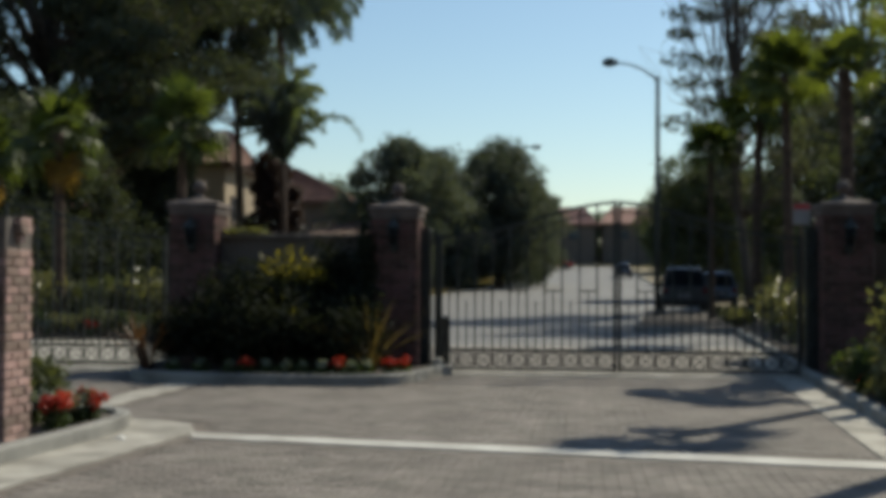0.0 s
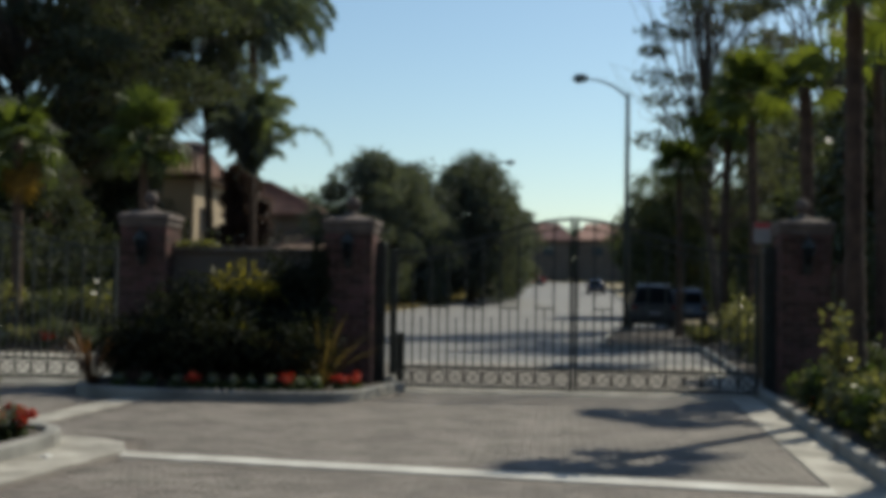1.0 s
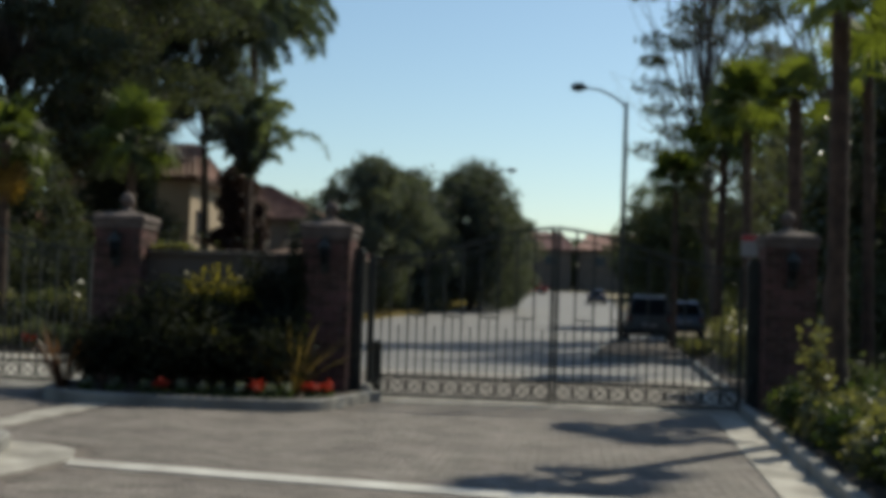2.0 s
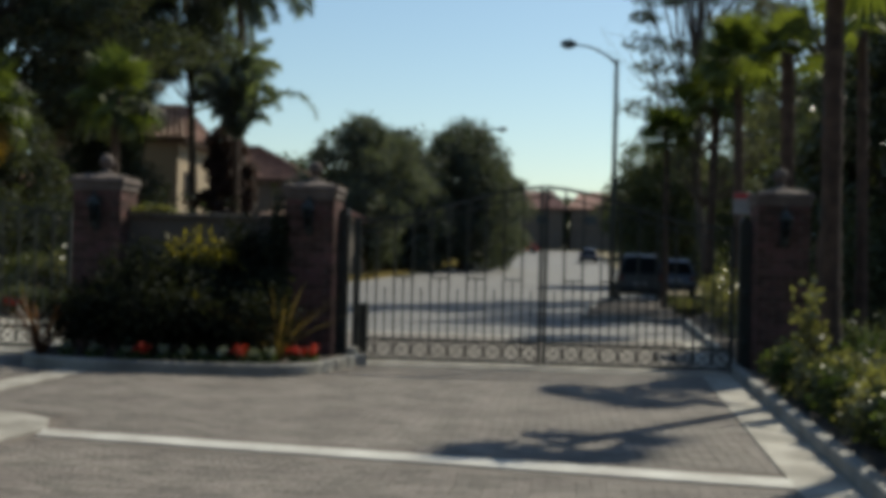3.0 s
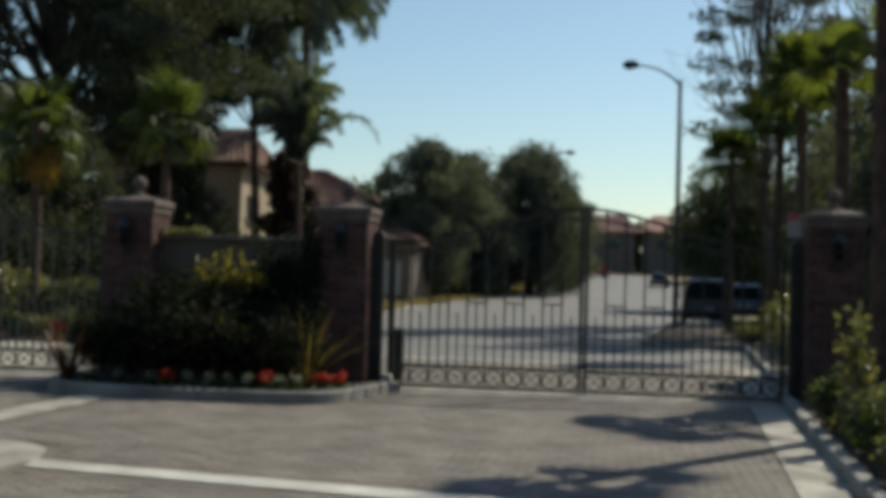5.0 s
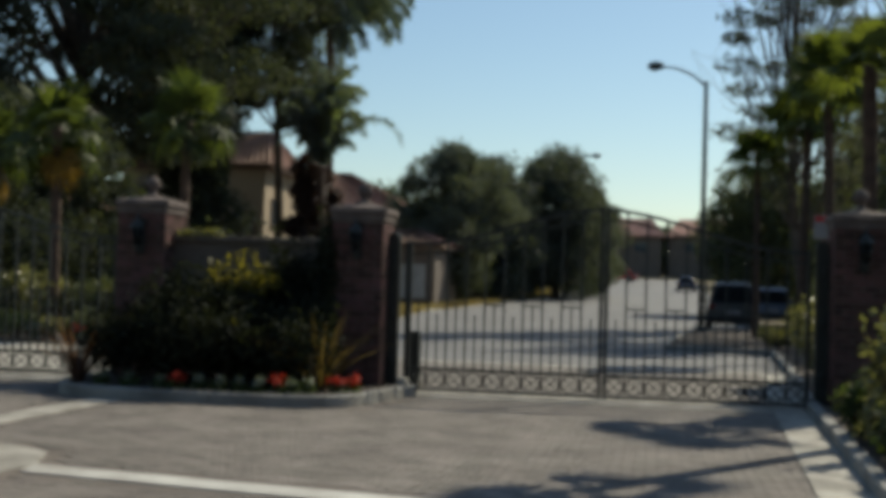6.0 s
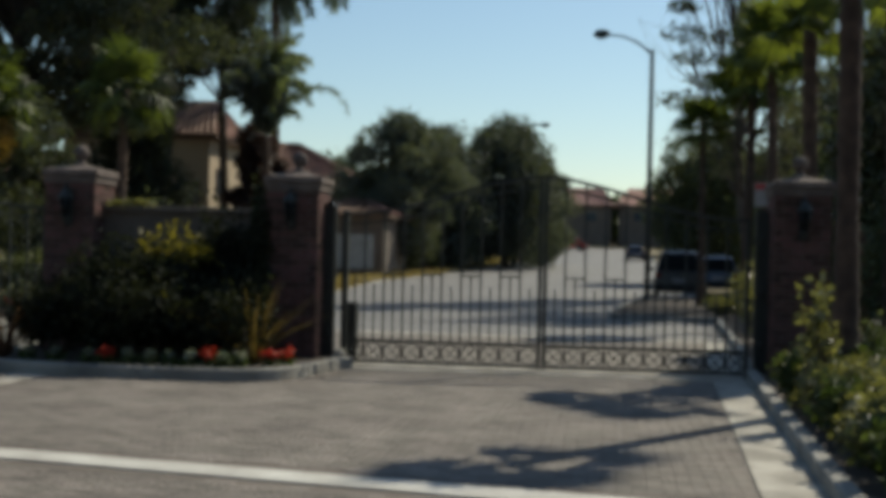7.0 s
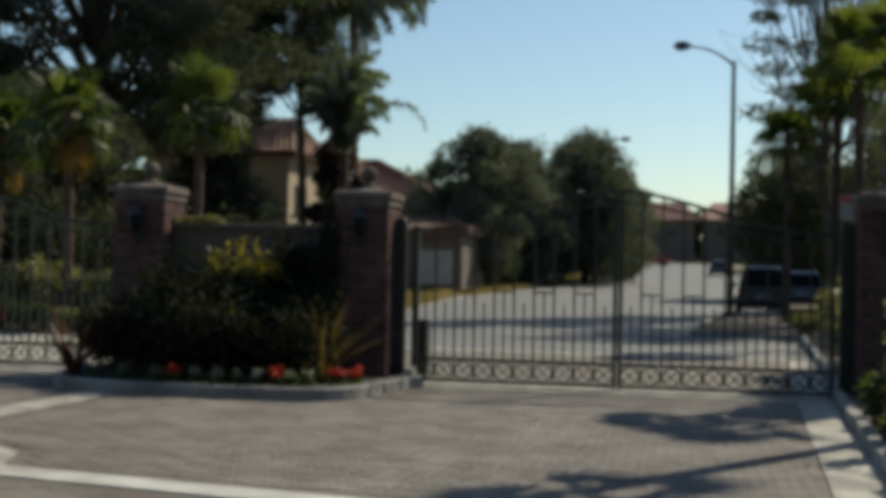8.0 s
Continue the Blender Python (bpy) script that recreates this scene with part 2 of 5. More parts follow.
def leaf_cloud(pos, length, width, rng, droop=0.0, along=None, spread=1.0):
    """Many small folded leaves at the given places: arrays of vertices and faces."""
    n = len(pos)
    d = rng.normal(size=(n, 3))
    d /= np.linalg.norm(d, axis=1)[:, None]
    if along is not None:
        d = along + spread * d
    d[:, 2] -= droop
    d /= np.linalg.norm(d, axis=1)[:, None]
    s = np.cross(d, rng.normal(size=(n, 3)))
    s /= np.linalg.norm(s, axis=1)[:, None] + 1e-9
    up = np.cross(s, d)
    ln = (length * rng.uniform(0.6, 1.3, n))[:, None]
    w = (width * rng.uniform(0.7, 1.2, n))[:, None]
    v = np.stack([pos, pos + 0.45 * ln * d + w * s + 0.25 * w * up, pos + ln * d, pos + 0.45 * ln * d - w * s + 0.25 * w * up], 1).reshape(-1, 3)
    i = np.arange(n)[:, None] * 4
    return v, np.concatenate([i + [0, 1, 2], i + [0, 2, 3]])


def clump_points(c, r, n, rng, shell=0.55):
    """Points in an uneven ellipsoid clump, denser near its outside."""
    p = rng.normal(size=(n, 3))
    p /= np.linalg.norm(p, axis=1)[:, None]
    wob = 1 + 0.25 * np.sin(3.1 * p[:, 0] + c[0] * 3) * np.cos(2.7 * p[:, 2] + c[1]) + 0.15 * np.sin(7 * p[:, 1] + c[2])
    k = (shell + (1 - shell) * rng.random(n)) * wob
    return np.asarray(c) + p * k[:, None] * np.asarray(r)


def bent(p0, p1, n, sag, rng):
    p0, p1 = np.asarray(p0, float), np.asarray(p1, float)
    t = np.linspace(0, 1, n)[:, None]
    off = rng.normal(size=3) * sag * np.linalg.norm(p1 - p0)
    return p0 + (p1 - p0) * t + off * np.sin(np.pi * t)


def tree(name, x, y, z, label, height, spread, crown_base, clumps, per, leaf, trunk_r, seed, leafmat, bark=None, squash=0.8, twigs=0, fill=0.95, droop=0.2, clump_r=None, depth=None):
    """A tapered trunk, limbs to each clump of the crown, and a crown of many small leaves with gaps."""
    rng = np.random.default_rng(seed)
    t = thing(name, x, y, z, label, "tree")
    bm = bmesh.new()
    fork = crown_base * 0.9
    lean = rng.normal(size=2) * 0.03 * height
    trunk = bent((0, 0, -0.1), (lean[0], lean[1], height * 0.8), 9, 0.02, rng)
    tube(bm, trunk, np.linspace(trunk_r * 1.15, trunk_r * 0.25, 9), 10)
    dy = depth or spread
    centres = []
    for i in range(clumps):
        a = i * 2.399 + rng.random()
        h = crown_base + (height - crown_base) * ((i + 0.5) / clumps)
        u = (h - crown_base) / (height - crown_base)
        prof = math.sqrt(max(0.05, 1 - (2 * u - 0.9) ** 2 * 0.85))
        rr = fill * prof * (0.35 + 0.65 * rng.random())
        c = np.array([math.cos(a) * spread * rr + lean[0] * u, math.sin(a) * dy * rr + lean[1] * u, h])
        centres.append(c)
        k = min(0.95, max(0.15, (fork + (h - fork) * 0.45) / (height * 0.8)))
        s = trunk[min(8, int(k * 8))]
        limb = bent(s, c, 5, 0.07, rng)
        tube(bm, limb, np.linspace(trunk_r * 0.32, trunk_r * 0.06, 5), 6)
        for _ in range(twigs):
            e = c + rng.normal(size=3) * np.array([1, 1, 0.6]) * spread * 0.2
            tube(bm, bent(limb[rng.integers(2, 5)], e, 4, 0.12, rng), np.linspace(trunk_r * 0.09, trunk_r * 0.025, 4), 4)
    part("trunk", bm, bark or M_BARK, t)
    cr = clump_r or spread * 0.42
    pts = np.concatenate([clump_points(c, np.array([1, 1, squash]) * cr * rng.uniform(0.7, 1.2), per, rng) for c in centres])
    v, f = leaf_cloud(pts, leaf, leaf * 0.28, rng, droop)
    raw("crown", v, f, leafmat, t)
    return t


def shrub(name, x, y, z, label, rx, ry, h, n, leaf, seed, leafmat, stems=6, width=0.3, category="shrub", group="", low=0.04):
    """A bush: stems from the ground, a ragged crown of leaves, none under low."""
    rng = np.random.default_rng(seed)
    t = thing(name, x, y, z, label, category, group)
    pts = []
    for i in range(stems):
        a = i * 2.4 + rng.random()
        k = 0.25 + 0.65 * rng.random()
        c = np.array([math.cos(a) * rx * k, math.sin(a) * ry * k, h * rng.uniform(0.45, 0.8)])
        part("stem", tube(bmesh.new(), bent((0.2 * c[0], 0.2 * c[1], 0), c, 4, 0.08, rng), np.linspace(0.02, 0.008, 4), 5), M_BARK, t)
        pts.append(clump_points(c, (rx * 0.5, ry * 0.5, h * 0.42), n // stems, rng, 0.35))
    pts = np.concatenate(pts)
    pts[:, 2] = np.maximum(pts[:, 2], low + 0.1 * rng.random(len(pts)))
    v, f = leaf_cloud(pts, leaf, leaf * width, rng, -0.25)
    raw("foliage", v, f, leafmat, t)
    return t


# ---------- ground, roads, kerbs ----------
def rise(y):
    """The street climbs gently away from the gate."""
    return 0.00017 * max(0.0, min(y, 190) - 12) ** 2


def slab(name, label, poly, z0, z1, material, category="paving"):
    """A flat slab over a polygon, with a small thickness."""
    bm = bmesh.new()
    top = [bm.verts.new((x, y, z1 + rise(y))) for x, y in poly]
    low = [bm.verts.new((x, y, z0 + rise(y))) for x, y in poly]
    f = bm.faces.new(top)
    if f.normal.z < 0:
        f.normal_flip()
    for i in range(len(poly)):
        j = (i + 1) % len(poly)
        bm.faces.new((low[i], low[j], top[j], top[i]))
    bmesh.ops.recalc_face_normals(bm, faces=bm.faces)
    return tagged(part(name, bm, material), label, category, "", "structure")


def smooth_path(pts, n=8):
    """A rounded line through points."""
    p = [Vector(q) for q in pts]
    out = []
    for i in range(len(p) - 1):
        a, b, c, d = p[max(i - 1, 0)], p[i], p[i + 1], p[min(i + 2, len(p) - 1)]
        for k in range(n):
            t = k / n
            out.append(0.5 * (2 * b + (c - a) * t + (2 * a - 5 * b + 4 * c - d) * t * t + (3 * b - a - 3 * c + d) * t ** 3))
    return out + [p[-1]]


def kerb(name, label, pts, side, width=0.14, height=0.15, piece=2.4):
    """A kerb along a line: real upstand with rounded arris, its body on the given side, cut in lengths by joints."""
    line = smooth_path(pts)
    t = thing(name, 0, 0, 0, label, "kerb", "", "structure")
    sect = [(0, -0.05), (0.004, height - 0.025), (0.012, height - 0.008), (0.03, height), (width - 0.015, height), (width, height - 0.012), (width, -0.05)]
    run, bm, prev = 0.0, bmesh.new(), None
    for i, p in enumerate(line):
        d = (line[min(i + 1, len(line) - 1)] - line[max(i - 1, 0)]).normalized()
        s = Vector((d.y, -d.x)) * side
        ring = [bm.verts.new((p.x + s.x * u, p.y + s.y * u, w + rise(p.y))) for u, w in sect]
        if prev:
            for k in range(len(sect) - 1):
                bm.faces.new((prev[k], prev[k + 1], ring[k + 1], ring[k]))
            run += (p - line[i - 1]).length
        else:
            bm.faces.new(ring)
        prev = ring
        if run > piece or i == len(line) - 1:
            bm.faces.new(ring)
            bmesh.ops.recalc_face_normals(bm, faces=bm.faces)
            part("kerbstone", bm, M_KERB, t)
            bm, run = bmesh.new(), 0.0
            if i < len(line) - 1:
                q = p + d * 0.012
                prev = [bm.verts.new((q.x + s.x * u, q.y + s.y * u, w + rise(q.y))) for u, w in sect]
                bm.faces.new(prev)
    bm.free()
    return t


def xk(y):
    """Face of the kerb beside the exit lane."""
    return 2.56 + 0.043 * (y + 2.95)


# one sheet of ground to the horizon
gx = np.concatenate([[-2500, -900, -300, -120, -60], np.arange(-40, 41, 5), [60, 120, 300, 900, 2500]])
gy = np.concatenate([[-900, -200, -60], np.arange(-30, 200, 5), [260, 400, 900, 3000]])
gv = [(x, y, rise(y) - 0.03) for y in gy for x in gx]
nx = len(gx)
gf = [(j * nx + i, j * nx + i + 1, (j + 1) * nx + i + 1, (j + 1) * nx + i) for j in range(len(gy) - 1) for i in range(nx - 1)]
tagged(raw("ground", gv, gf, M_GROUND), "dry brown earth and grass around the street", "ground", "", "structure")

# street beyond the gate
LEFT = [(-24, 2.5), (-24, 9.6), (-9.0, 10.2), (-8.2, 12.5), (-8.4, 20), (-9.6, 30), (-10.8, 45), (-10.2, 60), (-8.6, 75), (-7.4, 95), (-5.6, 125), (-4.6, 150)]
RIGHT = [(2.84, 2.5), (3.2, 9), (3.45, 14), (5.0, 30), (5.2, 45), (5.4, 60), (5.4, 75), (5.4, 95), (5.3, 125), (5.0, 150)]


def edge(line, y):
    return float(np.interp(y, [p[1] for p in line], [p[0] for p in line]))


ys = np.concatenate([np.arange(2.5, 40, 2.5), np.arange(40, 151, 5)])
rv, rf = [], []
for i, y in enumerate(ys):
    for k in range(7):
        x = edge(LEFT, y) + (edge(RIGHT, y) - edge(LEFT, y)) * k / 6
        rv.append((x, y, rise(y) + 0.004))
    if i:
        rf += [(7 * i - 7 + k, 7 * i - 6 + k, 7 * i + k + 1, 7 * i + k) for k in range(6)]
tagged(raw("road", rv, rf, M_ASPH), "sunlit grey asphalt street curving uphill", "road", "", "structure")
slab("inner_court", "brown paving behind the gates", [(-24, 0.55), (xk(.55) - .43, .55), (xk(7.3) - .3, 7.3), (-24, 7.3)], -0.02, 0.012, M_PAVER)
slab("inner_band", "pale concrete band across the street behind the gate", [(-24, 7.3), (xk(7.3) + .17, 7.3), (xk(7.9) + .17, 7.9), (-24, 7.9)], -0.02, 0.016, M_CONC)
slab("entry_apron", "pale sunlit concrete drive behind the entry gate", [(-24, 0.55), (-6.9, 0.55), (-6.9, 8.2), (-24, 8.2)], -0.02, 0.022, M_CONC)
slab("inner_gutter", "pale concrete gutter behind the gate", [(xk(.55) - .43, .55), (xk(.55) + .03, .55), (xk(7.3) + .17, 7.3), (xk(7.3) - .3, 7.3)], -0.02, 0.020, M_CONC)
slab("gate_threshold", "pale concrete band under the gate", [(-2.95, -0.62), (xk(-.62), -.62), (xk(.55), .55), (-2.95, .55)], -0.02, 0.014, M_CONC)
slab("left_threshold", "pale concrete band under the entry gate", [(-13.2, -0.5), (-6.75, -.5), (-6.75, .55), (-13.2, .55)], -0.02, 0.014, M_CONC)
# court in front of the gate: sand bed, then bands of concrete
slab("paver_bed", "sand bed of the paved court", [(-16, -45), (xk(-45), -45), (xk(-.6), -.6), (-16, -.6)], -0.02, 0.007, M_SAND)
slab("gutter_strip", "pale worn concrete gutter beside the kerb", [(xk(-30) - .43, -30), (xk(-30), -30), (xk(-.62), -.62), (xk(-.62) - .43, -.62)], -0.02, 0.022, M_CONC)
BAND = [(-4.08, -8.11), (xk(-9.17) - .43, -9.17), (xk(-9.56) - .43, -9.56), (-3.99, -8.49)]
slab("cross_band", "pale concrete band across the pavers", BAND, -0.02, 0.022, M_BAND)
slab("side_band", "pale concrete band between two planters", [(-6.12, -6.5), (-5.72, -6.5), (-5.66, -2.85), (-6.06, -2.85)], -0.02, 0.020, M_CONC)
slab("island_apron", "pale concrete apron round the entry planter", [(-4.35, -13.5), (-4.40, -11.3), (-4.07, -8.08), (-4.30, -7.45), (-4.85, -7.05), (-5.6, -6.95), (-7.5, -6.9), (-7.5, -13.5)], -0.02, 0.021, M_CONC)

slab("driveway", "pale concrete driveway up to the garage", [(-15.5, 55.4), (-12.7, 55.4), (-10.75, 50.5), (-10.85, 45.5)], -0.03, 0.012, M_BAND)
kerb("kerb_right", "grey concrete kerb along the planted bed", [(xk(-32), -32), (xk(-20), -20), (xk(-10), -10), (xk(-4), -4), (xk(-.6), -.6), (xk(2) + .06, 2), (xk(6) + .16, 6), (xk(15.6) + .22, 15.6)], 1)
kerb("kerb_street", "low kerb round the planted street corner", [(xk(15.6) + .2, 15.62), (2.7, 15.70), (1.7, 15.85), (1.15, 16.25), (0.95, 17.2), (1.2, 22), (1.7, 28), (2.1, 31), (3.4, 32.2), (5.0, 32.6)], 1)
kerb("kerb_far", "low kerb along the far street", [(5.0, 32.6), (5.2, 45), (5.4, 60), (5.4, 95), (5.2, 140)], 1)
ISLAND = [(-7.0, 0.2), (-7.0, -1.5), (-6.75, -2.3), (-6.2, -2.72), (-4.9, -2.92), (-3.5, -2.86), (-2.95, -2.45), (-2.72, -1.6), (-2.6, -0.9), (-2.45, -0.62)]
kerb("kerb_island", "grey concrete kerb round the gate planter", ISLAND, -1, 0.13, 0.16)
slab("island_soil", "dark soil of the gate planter", [(-6.9, 0.2), (-6.9, -1.5), (-6.65, -2.2), (-6.15, -2.6), (-4.9, -2.8), (-3.5, -2.74), (-3.05, -2.4), (-2.82, -1.6), (-2.74, -0.3), (-2.9, .2)], -0.02, 0.11, M_SOIL, "soil")
SMALL = [(-4.9, -13), (-4.87, -10.4), (-4.79, -9.2), (-4.76, -8.2), (-4.9, -7.5), (-5.25, -7.15), (-6.2, -7.05), (-7.4, -7.05)]
kerb("kerb_entry", "curved grey concrete kerb of the entry planter", SMALL, -1, 0.14, 0.15)
slab("entry_soil", "dark soil of the entry planter", [(-5.0, -13), (-4.98, -10.4), (-4.9, -9.2), (-4.88, -8.2), (-5.0, -7.6), (-5.3, -7.27), (-7.4, -7.17), (-7.4, -13)], -0.02, 0.10, M_SOIL, "soil")
slab("right_soil", "dark soil of the planted bed", [(xk(-20) + .13, -20), (14, -20), (14, 14.3), (xk(14.3) + .33, 14.3), (xk(6) + .28, 6), (xk(0) + .13, 0)], -0.02, 0.10, M_SOIL, "soil")
slab("corner_soil", "leaf litter of the street corner bed", [(xk(15.7) + .3, 14.3), (xk(15.7) + .25, 15.75), (2.7, 15.83), (1.75, 15.98), (1.25, 16.35), (1.08, 17.2), (1.33, 22), (1.85, 28), (2.2, 30.9), (3.5, 32.1), (5.0, 32.5), (9, 32.5), (9, 14.3)], -0.02, 0.11, M_SOIL, "soil")
slab("left_soil", "dark soil of the garden behind the entry gate", [(-7.6, 8.35), (-7.4, 12), (-7.4, 18), (-30, 18), (-30, 8.35)], -0.02, 0.10, M_SOIL, "soil")


# ---------- brick columns, wall, gates ----------
def brick_mesh(name, l, w, h, material=M_BRICK):
    bm = bmesh.new()
    box(bm, -l / 2, l / 2, -w / 2, w / 2, -h / 2, h / 2)
    bmesh.ops.bevel(bm, geom=list(bm.edges), offset=0.006, segments=1, affect="EDGES")
    me = bpy.data.meshes.new(name)
    bm.to_mesh(me)
    bm.free()
    me.materials.append(material)
    return me


BRICK = brick_mesh("brick", 0.226, 0.09, 0.062)
HALF = brick_mesh("half_brick", 0.106, 0.09, 0.062)
PALE = brick_mesh("brick", 0.226, 0.09, 0.062, M_BRICK_PALE), brick_mesh("half_brick", 0.106, 0.09, 0.062, M_BRICK_PALE)
HEADER = brick_mesh("brick", 0.10, 0.22, 0.062, M_BRICK_PALE)


def pier_cap(t, s, h):
    """Two stepped courses of headers, the upper one wider, over a mortar bed."""
    bm = bmesh.new()
    box(bm, -s + 0.012, s - 0.012, -s + 0.012, s - 0.012, h, h + 0.195)
    part("mortar_bed", bm, M_MORTAR, t)
    for out, z in ((0.022, h + 0.032), (0.062, h + 0.103), (0.052, h + 0.172)):
        a = s + out
        n = round(2 * a / 0.108)
        for k in range(n):
            u = -a + 2 * a * (k + 0.5) / n
            for m in (pose(u, -a + 0.11, z), pose(u, a - 0.11, z), pose(-a + 0.11, u, z, 0, 0, 90), pose(a - 0.11, u, z, 0, 0, 90)):
                if abs(u) < a - 0.22 or abs(m.translation.x) == abs(u):
                    b = new("brick", HEADER)
                    b.parent = t
                    b.matrix_basis = m


def brick_column(name, x, y, z0, z1, side, label, group, ball=True, bricks=(BRICK, HALF)):
    """Square brick column: mortar core, bricks laid course by course, stepped stone cap, ball."""
    t = thing(name, x, y, z0, label, "gate column", group)
    h, s = z1 - z0, side / 2
    bm = bmesh.new()
    box(bm, -s + 0.012, s - 0.012, -s + 0.012, s - 0.012, 0, h)
    part("mortar_core", bm, M_MORTAR, t)
    rng = random.Random(int(x * 10))
    courses = int(h / 0.0755)
    for c in range(courses):
        for face in range(3):
            slots, p = [], -s + (0.12 if c % 2 else 0.0)
            if c % 2:
                slots.append((-s + 0.056, bricks[1]))
            while p + 0.226 < s + 0.01:
                slots.append((p + 0.117, bricks[0]))
                p += 0.24
            if s - p > 0.08:
                slots.append((s - 0.056, bricks[1]))
            for u, me in slots:
                b = new("brick", me)
                b.parent = t
                o = -s + 0.045 + rng.uniform(-0.003, 0.003)
                zz = 0.04 + c * 0.0755
                b.matrix_basis = (pose(u, o, zz), pose(-o, u, zz, 0, 0, 90), pose(o, u, zz, 0, 0, 90))[face]
    if not ball:
        pier_cap(t, s, h)
        return t
    bm = bmesh.new()
    box(bm, -s - 0.02, s + 0.02, -s - 0.02, s + 0.02, h - 0.02, h + 0.07, 0.012)
    part("cap_course", bm, M_CAP, t)
    bm = bmesh.new()
    box(bm, -s - 0.045, s + 0.045, -s - 0.045, s + 0.045, h + 0.072, h + 0.17, 0.02)
    box(bm, -s - 0.03, s + 0.03, -s - 0.03, s + 0.03, h + 0.172, h + 0.225, 0.012, 0.2)
    part("cap", bm, M_CAP, t)
    if ball:
        bm = bmesh.new()
        r = 0.108
        lathe(bm, [(0.13, -0.02), (0.13, 0.03), (0.07, 0.05), (0.05, 0.09)] + [(r * math.sin(a), 0.09 + r - r * math.cos(a)) for a in np.linspace(0.45, math.pi, 12)], 20, (0, 0, h + 0.225))
        part("ball_finial", bm, M_CAP, t, "round cast stone ball")
    return t


def wall_lantern(x, y, z):
    """Black iron lantern on a bracket, fixed to a column's front."""
    t = thing("wall_lantern", x, y, z, "black iron wall lantern on a brick gate column", "wall lamp", "lanterns on the gate columns")
    t.matrix_basis = pose(x, y, z) @ Matrix.Diagonal((0.95, 1, 1.4, 1))
    bm = bmesh.new()
    box(bm, -0.06, 0.06, -0.02, 0.0, -0.16, 0.2, 0.006)
    part("back_plate", bm, M_IRON, t)
    bm = bmesh.new()
    tube(bm, [(0, 0, -0.1), (0, -0.06, -0.16), (0, -0.14, -0.15), (0, -0.15, -0.08)], 0.012, 8)
    part("bracket", bm, M_IRON, t)
    bm = bmesh.new()
    tube(bm, [(0, -0.0, 0.16), (0, -0.08, 0.24), (0, -0.15, 0.22)], 0.01, 8)
    part("bracket", bm, M_IRON, t)
    bm = bmesh.new()
    lathe(bm, [(0.05, -0.08), (0.085, 0.1), (0.082, 0.1)], 6, (0, -0.15, 0))
    part("glass_body", bm, M_GLASS, t)
    for k in range(6):
        a = k * math.tau / 6
        bm = bmesh.new()
        tube(bm, [(0.052 * math.cos(a), -0.15 + 0.052 * math.sin(a), -0.08), (0.088 * math.cos(a), -0.15 + 0.088 * math.sin(a), 0.1)], 0.006, 5)
        part("frame_bar", bm, M_IRON, t)
    bm = bmesh.new()
    lathe(bm, [(0.115, 0.1), (0.11, 0.115), (0.05, 0.17), (0.02, 0.19), (0.012, 0.24), (0.0, 0.25)], 12, (0, -0.15, 0))
    part("roof", bm, M_IRON, t)
    bm = bmesh.new()
    lathe(bm, [(0.0, -0.16), (0.02, -0.13), (0.055, -0.085), (0.055, -0.075)], 12, (0, -0.15, 0))
    part("finial", bm, M_IRON, t)
    return t


COL = "brick columns at the gates"
brick_column("brick_column", -6.51, -0.09, 0.0, 2.44, 0.72, "square brown brick gate column with stone cap and ball", COL)
brick_column("brick_column", -3.36, -0.09, 0.0, 2.39, 0.72, "square brown brick gate column with stone cap and ball", COL)
brick_column("brick_column", 3.33, -0.09, 0.0, 2.42, 0.72, "brick gate column among shrubs and palms", COL)
brick_column("brick_pier", -5.36, -9.52, 0.08, 1.72, 0.50, "low brick entry pier with stepped brick cap", "", False, PALE)
for lx in (-6.51, -3.36, 3.33):
    wall_lantern(lx, -0.45, 2.06)
t = thing("road_stud", -4.58, -8.62, 0.012, "small round white road stud beside the kerb", "road stud")
bm = bmesh.new()
lathe(bm, [(0.05, 0.0), (0.05, 0.008), (0.035, 0.022), (0.0, 0.026)], 16)
part("dome", bm, M_HOUSEWHITE, t)
# dark call box on the pier
t = thing("call_box", -5.36, -9.80, 1.25, "black metal call box fixed to the brick pier", "intercom")
bm = bmesh.new()
box(bm, -0.15, 0.15, -0.12, 0, -0.22, 0.24, 0.03)
part("housing", bm, M_IRON, t)
bm = bmesh.new()
box(bm, -0.10, 0.10, -0.126, -0.118, -0.15, 0.16, 0.004)
part("face_plate", bm, M_STEEL, t)

# stucco wall between the columns with its coping
t = thing("planter_wall", -4.925, 0.0, 0.0, "grey-brown stucco wall with coping between the columns", "wall", "", "structure")
bm = bmesh.new()
box(bm, -1.225, 1.225, -0.10, 0.10, 0, 2.04)
part("wall_face", bm, M_STUCCO, t)
for k in range(4):
    bm = bmesh.new()
    box(bm, -1.225 + k * 0.6125 + 0.004, -1.225 + (k + 1) * 0.6125 - 0.004, -0.16, 0.16, 2.042, 2.13, 0.015)
    part("coping_stone", bm, M_STUCCO, t)


def gate_z(u):
    """Top line of a gate leaf: u = 0 at the meeting stile, 1 at the hinge."""
    return 2.09 + 0.53 * (0.5 + 0.5 * math.cos(math.pi * min(1, u) ** 0.92))


